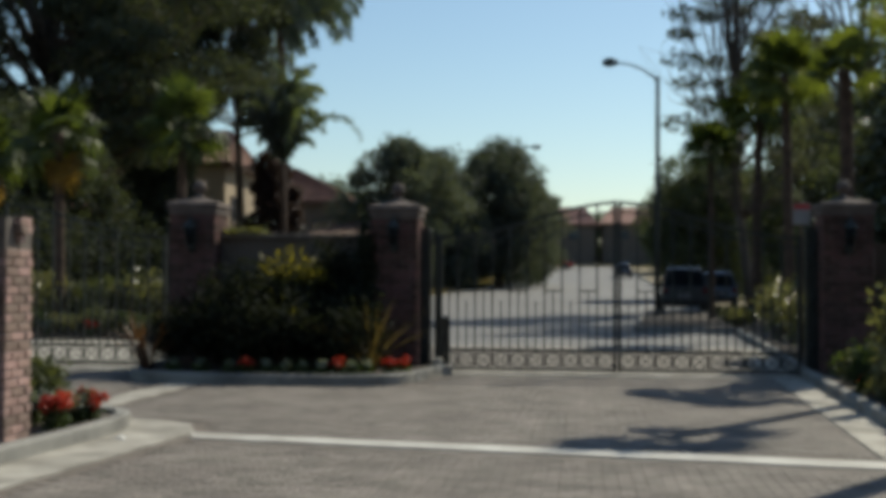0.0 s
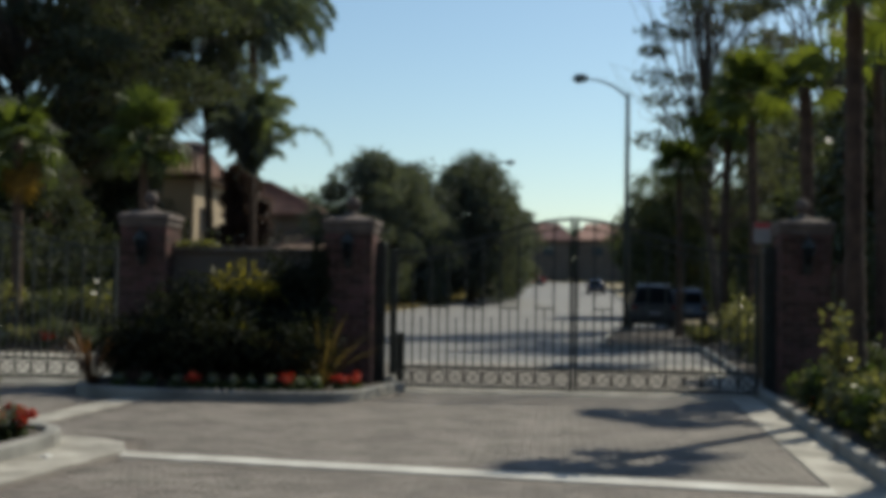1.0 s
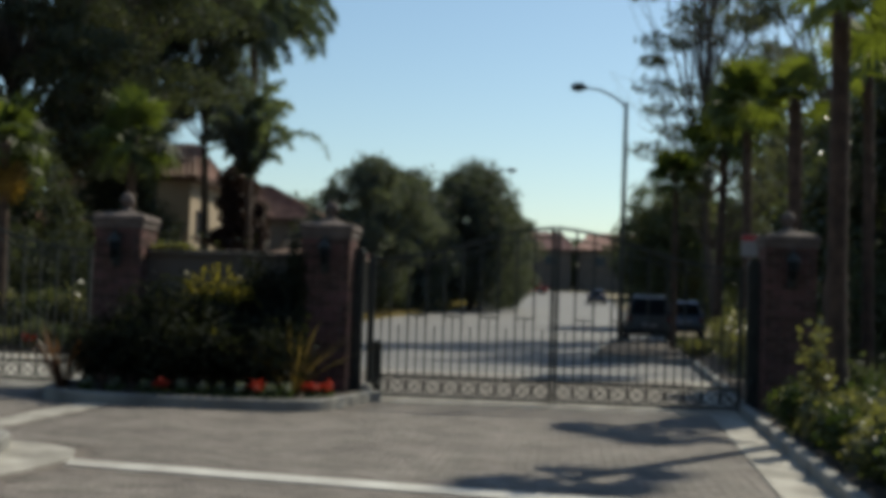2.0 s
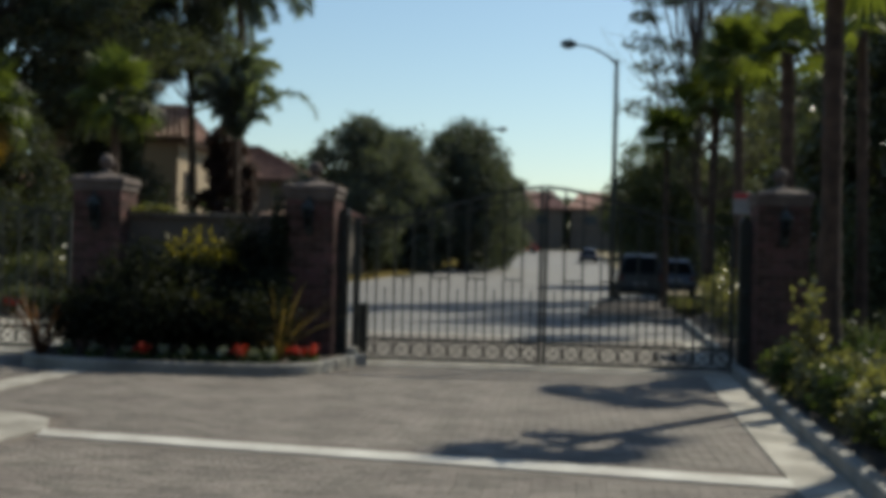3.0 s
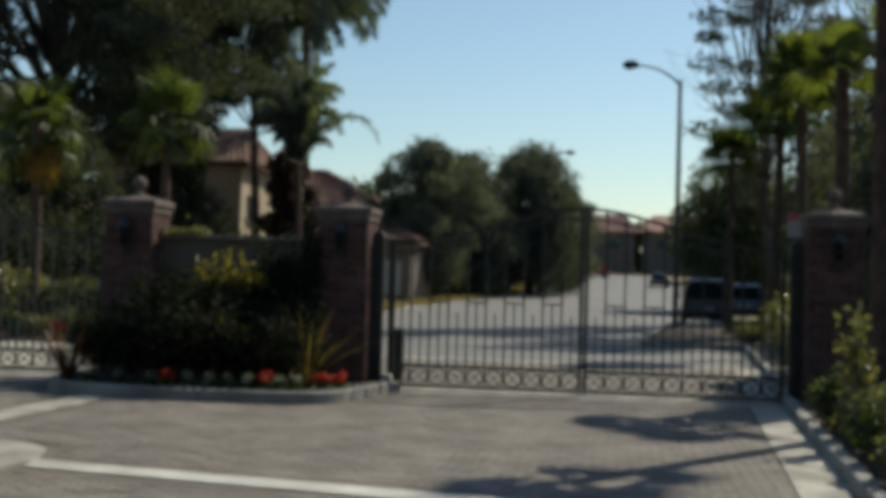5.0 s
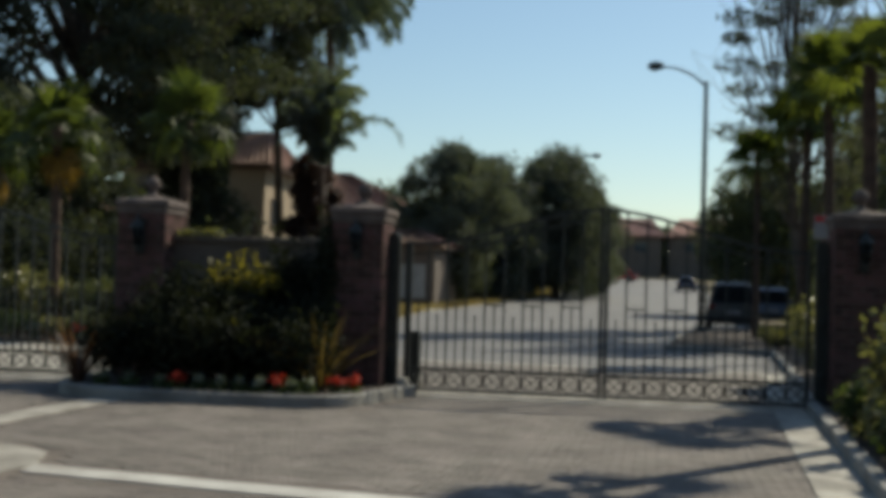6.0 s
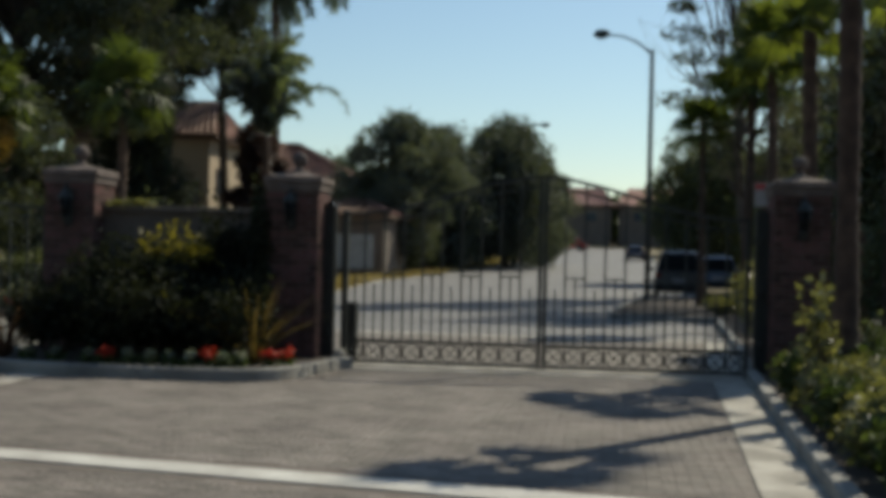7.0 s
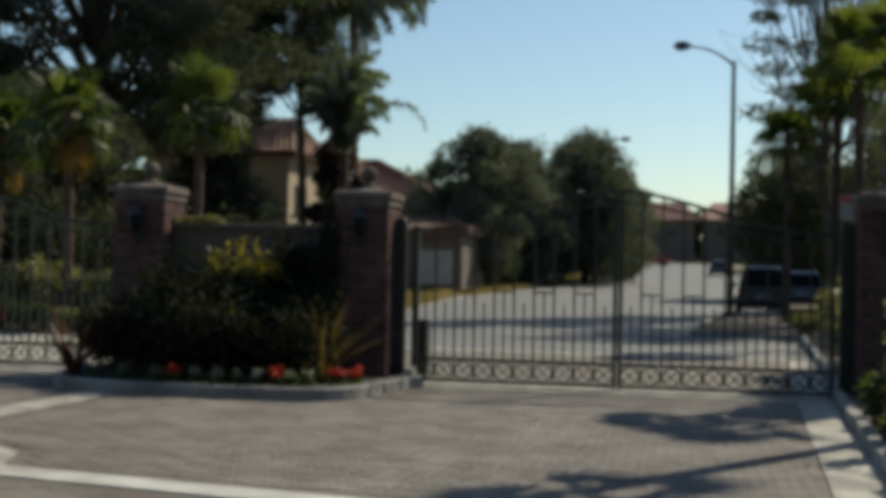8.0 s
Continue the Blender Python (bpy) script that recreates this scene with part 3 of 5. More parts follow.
def bar(bm, x0, z0, x1, z1, r):
    """A square bar in the gate's plane."""
    d = Vector((x1 - x0, 0, z1 - z0)).normalized()
    s = Vector((-d.z, 0, d.x)) * r
    a, b = Vector((x0, 0, z0)), Vector((x1, 0, z1))
    q = [bm.verts.new(p + Vector((0, w, 0)) + k * s) for p in (a, b) for w, k in ((-r, -1), (r, -1), (r, 1), (-r, 1))]
    for f in ((0, 1, 2, 3), (7, 6, 5, 4), (0, 4, 5, 1), (1, 5, 6, 2), (2, 6, 7, 3), (3, 7, 4, 0)):
        bm.faces.new([q[i] for i in f])
    bmesh.ops.recalc_face_normals(bm, faces=bm.faces)
    return bm


def gate_leaf(cx, cy, way, label):
    """One leaf: stiles, rails, tall and short pickets, a row of rings. way: +1 runs to larger x from the meeting stile."""
    W = 2.70
    t = thing("gate_leaf", cx, cy, 0.0, label, "gate", "wrought iron gate leaves")

    def P(name, *bars):
        bm = bmesh.new()
        for x0, z0, x1, z1, r in bars:
            bar(bm, way * x0, z0, way * x1, z1, r)
        return part(name, bm, M_IRON, t)

    P("stile", (0.035, 0.03, 0.035, gate_z(0) + 0.03, 0.026))
    P("stile", (W, 0.03, W, gate_z(1) + 0.02, 0.028))
    for z in (0.065, 0.355):
        P("rail", (0.06, z, W - 0.025, z, 0.02))
    xs = np.linspace(0.035, W, 25)
    P("top_rail", *[(a, gate_z(a / W), b, gate_z(b / W), 0.021) for a, b in zip(xs, xs[1:])])
    P("curved_rail", *[(a, gate_z(a / W) - 0.14, b, gate_z(b / W) - 0.14, 0.012) for a, b in zip(xs, xs[1:])])
    n = 10
    step = (W - 0.035) / n
    ring = None
    for i in range(n):
        x = 0.035 + step * (i + 1)
        if i < n - 1:
            P("picket", (x, 0.37, x, gate_z(x / W) - 0.015, 0.0135))
        m = x - step / 2
        P("short_picket", (m, 0.37, m, 1.27 if i % 2 else 1.12, 0.0115))
        if i % 2:
            P("cross_bar", (m - step / 2 + 0.012, 1.27, m + step / 2 - 0.012, 1.27, 0.0115))
        if ring is None:
            bm = bmesh.new()
            tube(bm, [(0.118 * math.cos(a), 0, 0.118 * math.sin(a)) for a in np.linspace(0, math.tau, 25)], 0.012, 6)
            bar(bm, -0.08, -0.08, 0.08, 0.08, 0.008)
            bar(bm, -0.08, 0.08, 0.08, -0.08, 0.008)
            ring = part("ring", bm, M_IRON, t)
            r = ring
        else:
            r = new("ring", ring.data)
            r.parent = t
        r.matrix_basis = pose(way * m, 0, 0.21)
        for k in (-1, 1):
            P("ring_stay", (m + k * step / 2, 0.08, m + k * step / 2, 0.34, 0.010))
    return t


gate_leaf(0.0, 0.0, 1, "closed black wrought iron gate leaf with arched top")
gate_leaf(-0.002, 0.0, -1, "closed black wrought iron gate leaf with arched top")
gate_leaf(-9.90, 0.3, 1, "closed black iron entry gate leaf beside the planter")


def gate_post(x, y, label):
    """Broad black post with a rounded head that covers the hinge."""
    t = thing("gate_post", x, y, 0.0, label, "gate post", "black posts at the gates")
    bm = bmesh.new()
    prof = [(-0.085, 0.0), (-0.085, 2.16)] + [(-0.085 * math.cos(a), 2.16 + 0.085 * math.sin(a)) for a in np.linspace(0.2, math.pi - 0.2, 9)] + [(0.085, 2.16), (0.085, 0.0)]
    fr = [bm.verts.new((u, -0.05, z)) for u, z in prof]
    bk = [bm.verts.new((u, 0.05, z)) for u, z in prof]
    bm.faces.new(fr)
    bm.faces.new(bk[::-1])
    for i in range(len(prof)):
        j = (i + 1) % len(prof)
        bm.faces.new((fr[i], bk[i], bk[j], fr[j]))
    bmesh.ops.recalc_face_normals(bm, faces=bm.faces)
    part("post", bm, M_IRON, t)
    for z in (0.45, 1.15, 1.85):
        bm = bmesh.new()
        tube(bm, [(0, -0.065, z - 0.06), (0, -0.065, z + 0.06)], 0.02, 10)
        part("hinge", bm, M_IRON, t)
    return t


gate_post(-2.925, -0.02, "black gate post beside a brick column")
gate_post(2.87, -0.02, "black gate post beside a brick column")
gate_post(-7.05, 0.28, "black gate post beside a brick column")
# slim pale post and operator box behind the exit gate
t = thing("gate_operator", -2.80, 0.42, 0.0, "slim dark post with black gate operator box", "gate operator")
bm = bmesh.new()
box(bm, -0.045, 0.045, -0.045, 0.045, 0, 2.15, 0.006)
part("post", bm, M_POLE, t, "slim dark painted steel post")
bm = bmesh.new()
box(bm, 0.06, 0.20, -0.10, 0.10, 0.10, 0.86, 0.015)
part("operator_box", bm, M_IRON, t)
bm = bmesh.new()
box(bm, 0.05, 0.21, -0.11, 0.11, 0.0, 0.10, 0.01)
part("plinth", bm, M_CONC, t)
# concrete wheel stop by the hinge
t = thing("wheel_guard", -2.72, -0.26, 0.0, "small pale concrete guard stone at the hinge", "guard stone")
bm = bmesh.new()
box(bm, -0.09, 0.09, -0.1, 0.1, 0, 0.24, 0.03, 0.02)
part("guard_stone", bm, M_CONC, t)

# warning sign behind the gate
t = thing("warning_sign", 3.25, 3.05, 0.1, "white metal sign with red heading on a brown post", "sign")
bm = bmesh.new()
tube(bm, [(0, 0.03, 0), (0, 0.03, 2.66)], 0.03, 10)
part("post", bm, M_WOOD, t)
bm = bmesh.new()
box(bm, -0.145, 0.145, -0.01, 0.005, 2.32, 2.69, 0.004)
plate = part("plate", bm, M_WHITE, t)
bm = bmesh.new()
box(bm, -0.135, 0.135, -0.015, -0.012, 2.59, 2.675)
part("heading_bar", bm, M_RED, plate)
for k in range(4):
    bm = bmesh.new()
    box(bm, -0.11, 0.11 - 0.03 * (k % 2), -0.015, -0.012, 2.36 + 0.052 * k, 2.374 + 0.052 * k)
    part("text_bar", bm, M_PANEL, plate)


# ---------- street lamps ----------
def street_lamp(x, y, z, h, arm, label, r=0.09):
    t = thing("street_lamp", x, y, z, label, "street lamp", "lamps along the street")
    bm = bmesh.new()
    tube(bm, [(0, 0, 0), (0, 0, h * 0.5), (0, 0, h)], [r * 1.25, r, r * 0.8], 14)
    part("pole", bm, M_POLE, t)
    bm = bmesh.new()
    lathe(bm, [(r * 2.2, 0), (r * 2.2, 0.06), (r * 1.5, 0.12), (r * 1.3, 0.3)], 16)
    part("base", bm, M_POLE, t)
    bm = bmesh.new()
    L = arm
    tube(bm, [(L * (1 - math.cos(a)) * 0.0 + L * u, -0.5 * abs(u), h - 0.16 + 0.62 * (1 - (1 - u / 0.85) ** 2.4)) for u, a in zip(np.linspace(0, 0.82, 8), np.linspace(0, 1, 8))], np.linspace(r * 0.55, r * 0.35, 8), 10)
    part("arm", bm, M_POLE, t)
    bm = bmesh.new()
    hz, s = h + 0.46, 1 if L > 0 else -1
    tube(bm, [(L * 0.80, -0.41, hz), (L * 0.86, -0.44, hz + 0.02), (L * 0.95, -0.48, hz + 0.02), (L * 1.06, -0.54, hz), (L * 1.12, -0.56, hz - 0.03)], [0.05, 0.13, 0.17, 0.15, 0.05], 12)
    head = part("lamp_head", bm, M_POLE, t)
    bm = bmesh.new()
    lathe(bm, [(0.0, -0.17), (0.09, -0.15), (0.13, -0.09), (0.13, -0.04)], 14, (L * 0.98, -0.5, hz))
    part("lens", bm, M_GLASS, head)
    return t


street_lamp(2.27, 28.6, rise(28.6), 9.05, -1.85, "tall dark street lamp with curved arm")
street_lamp(-6.35, 80, rise(80), 10.55, 2.35, "distant street lamp above the trees", 0.16)


# ---------- palms ----------
def fan_leaf_mesh(name, material, seed, droop=0.12):
    """A fan palm leaf: stalk and a round blade of many folded fingers."""
    rng = random.Random(seed)
    bm = bmesh.new()
    tube(bm, [(0, 0, 0), (0.32, 0, 0.05), (0.62, 0, 0.02)], [0.022, 0.014, 0.010], 4)
    hub = Vector((0.60, 0, 0.02))
    n = 22
    for k in range(n):
        a = radians(-130 + 260 * k / (n - 1))
        ln = (0.56 + 0.16 * math.cos(a * 0.6)) * rng.uniform(0.9, 1.08)
        d = Vector((math.cos(a), math.sin(a), 0))
        s = Vector((-d.y, d.x, 0)) * (0.052 * rng.uniform(0.8, 1.1))
        m, e = hub + d * ln * 0.58 + Vector((0, 0, 0.03)), hub + d * ln + Vector((0, 0, -droop * rng.uniform(0.5, 1.6)))
        fold = Vector((0, 0, -0.022))
        v = [bm.verts.new(p) for p in (hub, m + s + fold, e, m - s + fold, m)]
        bm.faces.new((v[0], v[1], v[4]))
        bm.faces.new((v[1], v[2], v[4]))
        bm.faces.new((v[4], v[2], v[3]))
        bm.faces.new((v[0], v[4], v[3]))
    me = bpy.data.meshes.new(name)
    bm.to_mesh(me)
    bm.free()
    me.materials.append(material)
    return me


FANS = [fan_leaf_mesh("fan_leaf", L_FAN, s, d) for s, d in ((1, 0.10), (2, 0.2), (3, 0.3))]
FANS_DARK = [fan_leaf_mesh("fan_leaf", L_FANDK, s, d) for s, d in ((6, 0.12), (7, 0.25), (8, 0.4))]
FANS_DEAD = [fan_leaf_mesh("dead_fan_leaf", L_FANDEAD, 5, 0.4)]


def palm_trunk(t, h, r, seed, ringed=0.012):
    """A palm trunk with slight taper and old leaf scars as rings."""
    rng = random.Random(seed)
    bm = bmesh.new()
    n = int(h / 0.11)
    lean = (rng.uniform(-0.02, 0.02), rng.uniform(-0.02, 0.02))
    pts = [(lean[0] * h * (k / n) ** 2, lean[1] * h * (k / n) ** 2, -0.05 + h * k / n) for k in range(n + 1)]
    rad = [r * (1.28 - 0.35 * min(1, k / n * 3)) * (1 - 0.12 * k / n) + (ringed if k % 2 else -ringed * 0.4) + rng.uniform(-0.006, 0.006) for k in range(n + 1)]
    tube(bm, pts, rad, 12)
    part("trunk", bm, M_PALMBARK, t)
    return Vector(pts[-1])


def fan_palm(x, y, z, h, size, seed, label, r=0.15, leaves=34, dead=4, low=-35, green=FANS):
    """A fan palm: ringed trunk and a rosette of fan leaves, each its own piece."""
    rng = random.Random(seed)
    t = thing("fan_palm", x, y, z, label, "palm tree", "fan palms")
    top = palm_trunk(t, h, r, seed)
    for k in range(leaves + dead):
        old = k >= leaves
        u = k / leaves
        el = radians(82 - (82 - low) * u + rng.uniform(-8, 8)) if not old else radians(rng.uniform(-65, -40))
        az = k * 137.5 + rng.uniform(-18, 18)
        b = new("fan_leaf", (FANS_DEAD if old else green)[min(2, int(u * 3)) if not old else 0])
        b.parent = t
        s = size * rng.uniform(0.85, 1.12)
        off = Vector((0, 0, -0.25 * u))
        b.matrix_basis = Matrix.Translation(top + off) @ pose(0, 0, 0, rz=az) @ pose(0, 0, 0, ry=-math.degrees(el)) @ pose(0, 0, 0, rx=rng.uniform(-35, 35)) @ Matrix.Diagonal((s, s, s, 1))
    return t


def feather_mesh(name, seed, length, start, bend, power, leaflet, material, pairs=75):
    """A feather palm frond: the midrib leaves at the start angle and bends over towards its tip; fine leaflets hang from it."""
    rng = random.Random(seed)
    bm = bmesh.new()
    n = 20
    pts, p = [], Vector((0, 0, 0))
    for k in range(n + 1):
        pts.append(p.copy())
        e = radians(start - bend * (k / n) ** power)
        p += Vector((math.cos(e), 0, math.sin(e))) * (length / n)
    tube(bm, pts, [0.03 * (1 - 0.85 * k / n) + 0.004 for k in range(n + 1)], 5)
    for k in range(int(pairs * 0.12), pairs):
        u = k / pairs
        i = min(n - 1, int(u * n))
        p = pts[i].lerp(pts[i + 1], u * n - i)
        d = (pts[i + 1] - pts[i]).normalized()
        ln = leaflet * (0.35 + 0.75 * math.sin(math.pi * min(1, u * 0.8 + 0.12))) * rng.uniform(0.7, 1.15)
        for _ in range(3):
            o = Vector((rng.gauss(0, 1), rng.gauss(0, 1.3), rng.gauss(-0.25, 0.8)))
            way = (d * rng.uniform(0.3, 0.9) + (o - d * o.dot(d)).normalized() * rng.uniform(0.5, 1.0)).normalized()
            mid = p + way * ln * 0.5
            tip = p + way * ln * 0.85 + Vector((0, 0, -ln * rng.uniform(0.15, 0.5)))
            w = d * 0.008
            v = [bm.verts.new(q) for q in (p, mid + w, tip, mid - w)]
            bm.faces.new((v[0], v[1], v[2]))
            bm.faces.new((v[0], v[2], v[3]))
    me = bpy.data.meshes.new(name)
    bm.to_mesh(me)
    bm.free()
    me.materials.append(material)
    return me


def feather_palm(x, y, z, h, r, seed, label, rows):
    """A feather palm: slim trunk and a crown of fronds; rows of (mesh, count, size, tilt)."""
    rng = random.Random(seed)
    t = thing("feather_palm", x, y, z, label, "palm tree", "feather palms")
    top = palm_trunk(t, h, r, seed, 0.006)
    k = 0
    for me, count, size, tilt in rows:
        for _ in range(count):
            b = new("frond", me)
            b.parent = t
            s = size * rng.uniform(0.82, 1.08)
            b.matrix_basis = Matrix.Translation(top + Vector((0, 0, rng.uniform(-0.3, 0.15)))) @ pose(0, 0, 0, rz=k * 137.5 + rng.uniform(-20, 20)) @ pose(0, 0, 0, rx=rng.uniform(-8, 8), ry=tilt + rng.uniform(-5, 5)) @ Matrix.Diagonal((s, s, s, 1))
            k += 1
    return t


# by the exit lane
fan_palm(3.38, -3.22, 0.08, 5.15, 0.85, 11, "fan palm with brown ringed trunk beside the kerb", 0.132, 9, 0, -15)
fan_palm(5.45, -4.54, 0.08, 8.8, 0.8, 12, "fan palm in the bed beside the court", 0.165, 11, 0, 5)
fan_palm(3.66, 1.15, 0.08, 4.8, 0.62, 13, "fan palm rising behind a brick gate column", 0.12, 10, 0, -5)
fan_palm(4.72, 0.9, 0.08, 5.2, 0.8, 18, "slim fan palm among shrubs behind the column", 0.09, 8, 0, 0)
fan_palm(4.70, 13.5, 0.1, 6.7, 1.0, 14, "slender fan palm in the roadside bed", 0.13, 24, 0, -35)
fan_palm(5.0, 22, 0.1, 7.1, 1.15, 15, "slender fan palm in the roadside bed", 0.15, 26, 0, -35)
fan_palm(3.85, 24.5, 0.1, 5.9, 0.95, 16, "short dark fan palm in the street corner bed", 0.10, 16, 0, -20, FANS_DARK)
fan_palm(7.2, 9.5, 0.1, 6.8, 1.1, 17, "fan palm among dark trees beyond the bed", 0.16, 18, 2)
# behind the entry gate
fan_palm(-13.35, 10.6, 0.05, 5.0, 1.05, 21, "fan palm with yellowing leaves behind the entry gate", 0.14, 18, 2, -45, FANS_DARK)
fan_palm(-10.75, 12.0, 0.05, 5.35, 1.02, 22, "fan palm with bright green leaves behind the wall", 0.13, 19, 0, -40, FANS_DARK)
fan_palm(-16.6, 13, 0.05, 4.8, 0.95, 23, "fan palm with drooping leaves in the garden", 0.14, 24, 3, -35, FANS_DARK)
# tall feather palms by the houses
PLUME = [feather_mesh("frond", 40 + k, ln, a, b_, w_, lf, L_FEATHER) for k, (ln, a, b_, w_, lf) in enumerate(((4.9, 89, 70, 3.2, 0.62), (4.7, 85, 130, 3.2, 0.68), (4.2, 82, 165, 2.8, 0.68), (3.2, 80, 170, 2.2, 0.55)))]
ARCH = feather_mesh("frond", 47, 5.4, 80, 165, 1.3, 0.42, L_FEATHER)
vase = feather_palm(-13.95, 37, 0, 6.7, 0.17, 31, "feather palm with a dense upright crown and one drooping frond", ((PLUME[0], 8, 1.0, 0), (PLUME[1], 12, 1.05, 3), (PLUME[2], 9, 1.02, 4), (PLUME[3], 4, 0.8, 0)))
for az_, s_ in ((-6, 1.0), (172, 0.7)):
    b = new("frond", ARCH)
    b.parent = vase
    b.matrix_basis = pose(0, 0, 6.7, rz=az_) @ Matrix.Diagonal((s_, s_, s_, 1))
SWEEP = [feather_mesh("frond", 50 + k, ln, a, b_, w_, 0.95, L_FEATHER, 85) for k, (ln, a, b_, w_) in enumerate(((5.2, 85, 110, 1.8), (5.4, 62, 150, 1.5), (5.0, 35, 125, 1.3), (4.0, 5, 90, 1.0)))]
feather_palm(-17.1, 50, 0, 15.9, 0.24, 32, "very tall feather palm above the houses", ((SWEEP[0], 7, 0.9, 0), (SWEEP[1], 11, 1.08, 0), (SWEEP[2], 9, 1.0, 0), (SWEEP[3], 7, 0.8, 0)))

# ---------- trees ----------
tree("evergreen_tree", -20.4, 27, 0, "huge dark evergreen tree with drooping needle sprays", 18.5, 8.0, 6.4, 58, 1250, 0.24, 0.45, 41, L_BOUGH, None, 0.34, 3, 1.0, 0.6, 2.1, 5.0)
tree("evergreen_tree", -16.5, 39, 0, "slim dark evergreen tree with a thin open crown", 17.5, 2.3, 9.6, 30, 1000, 0.18, 0.25, 60, L_BOUGH, None, 0.5, 2, 1.0, 0.6, 1.2)
tree("evergreen_tree", -20.0, 36.5, 0, "dense dark evergreen tree beside a house", 17.0, 3.8, 8.4, 34, 1300, 0.22, 0.35, 61, L_BOUGH, None, 0.45, 2, 1.0, 0.6, 1.7, 2.6)
tree("evergreen_tree", -27, 20, 0, "dark evergreen tree over the entry garden", 14, 6.5, 3.4, 30, 1500, 0.28, 0.4, 42, L_BOUGH, None, 0.4, 2, 1.0, 0.5, 2.0)
tree("broadleaf_tree", -18.2, 18, 0, "dark broadleaf tree behind the entry garden", 6.4, 3.2, 1.2, 18, 1300, 0.22, 0.22, 43, L_BOUGH, None, 0.8, 1)
tree("broadleaf_tree", -18.1, 32, 0, "dark dense tree in front of a house", 8.4, 1.6, 0.5, 30, 1000, 0.2, 0.16, 48, L_BOUGH, None, 0.9, 1, 0.95, 0.2, 1.0)
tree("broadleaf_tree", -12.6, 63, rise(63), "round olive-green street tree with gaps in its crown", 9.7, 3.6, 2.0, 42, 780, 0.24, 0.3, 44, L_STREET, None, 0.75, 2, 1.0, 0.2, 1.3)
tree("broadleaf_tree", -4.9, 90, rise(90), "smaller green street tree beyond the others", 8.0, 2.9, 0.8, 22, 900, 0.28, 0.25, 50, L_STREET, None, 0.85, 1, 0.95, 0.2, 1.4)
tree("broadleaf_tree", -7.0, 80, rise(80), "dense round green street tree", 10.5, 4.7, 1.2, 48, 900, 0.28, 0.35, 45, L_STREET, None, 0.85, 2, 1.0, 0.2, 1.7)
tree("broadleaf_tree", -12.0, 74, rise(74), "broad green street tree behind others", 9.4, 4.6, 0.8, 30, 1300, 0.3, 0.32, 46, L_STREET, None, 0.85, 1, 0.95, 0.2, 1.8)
tree("purple_leaf_tree", -14.9, 39, 0, "purple-leaved tree in front of a house", 6.9, 1.5, 0.8, 18, 1500, 0.2, 0.15, 47, L_PURPLE, None, 1.0, 1)
tree("sparse_tree", 6.9, 37, rise(37), "tall sparse tree with thin twiggy branches", 21, 4.0, 5.0, 70, 190, 0.22, 0.2, 58, L_TWIG, M_PALE_BARK, 0.4, 7, 1.0, 0.5, 0.95)
tree("sparse_tree", 10.2, 29, rise(29), "tall open tree beside the street", 17, 5.0, 5.5, 44, 280, 0.24, 0.22, 52, L_TWIG, M_PALE_BARK, 0.5, 4, 1.0, 0.5, 1.2)
tree("broadleaf_tree", 6.6, 56, rise(56), "dark rounded tree along the street", 7.6, 3.6, 0.8, 24, 1200, 0.26, 0.3, 53, L_DARK, None, 0.85, 1)
tree("broadleaf_tree", 12.2, 46, rise(46), "large dark tree beyond the planted bed", 10.0, 4.4, 0.8, 34, 900, 0.26, 0.3, 54, L_DARK)
tree("broadleaf_tree", 9.3, 17, 0.05, "dark broadleaf tree behind the fan palms", 6.8, 3.2, 0.8, 26, 560, 0.22, 0.25, 55, L_DARK)
tree("broadleaf_tree", 6.7, 4.3, 0.05, "dark glossy broadleaf tree beside the gate column", 5.9, 2.0, 0.9, 28, 900, 0.18, 0.2, 56, L_GLOSS)
tree("broadleaf_tree", 12.5, 22, 0.05, "dark tree behind the planted bed", 9.5, 4.4, 0.8, 30, 620, 0.28, 0.3, 57, L_DARK)
for i, (tx, ty, hh, ss) in enumerate(((-30, 150, 9, 6), (-20, 172, 10, 7), (1.7, 172, 5.5, 5), (12, 130, 9, 6), (14, 95, 9, 5.5), (22, 160, 11, 8), (16, 184, 9, 7), (-24, 95, 8, 5))):
    tree("distant_tree", tx, ty, rise(ty), "distant dark tree beyond the street", hh, ss, 0.6, 16, 700, 0.5, 0.3, 70 + i, L_MID)

# unseen row added behind the camera to hold back sky light
for i in range(6):
    tree("distant_tree", -26 + 11 * i, -42 - 3 * (i % 2), 0, "unseen tree added behind the camera to block sky light", 15, 6.5, 0.8, 20, 420, 0.8, 0.4, 90 + i, L_DARK)

# ---------- shrubs and flowers ----------
PL = "shrubs of the gate planter"
# L_SHADE plants: ordinary green shrubs with their shade painted into the leaves
shrub("shrub", -5.35, -1.15, 0.1, "dense green shrub in the gate planter, shade in its leaf colour", 0.95, 0.75, 1.36, 5200, 0.11, 101, L_SHADE, 12, 0.3, "shrub", PL)
shrub("shrub", -4.30, -1.05, 0.1, "dense green shrub in the gate planter, shade in its leaf colour", 0.75, 0.75, 1.15, 4600, 0.11, 102, L_SHADE, 12, 0.3, "shrub", PL)
shrub("shrub", -4.85, -1.75, 0.1, "low green shrub in the gate planter, shade in its leaf colour", 1.25, 0.6, 0.95, 4600, 0.10, 103, L_SHADE, 12, 0.3, "shrub", PL)
shrub("shrub", -6.15, -1.55, 0.1, "low green shrub beside a brick column, shade in its leaf colour", 0.6, 0.6, 0.85, 2600, 0.10, 104, L_SHADE, 9, 0.3, "shrub", PL)
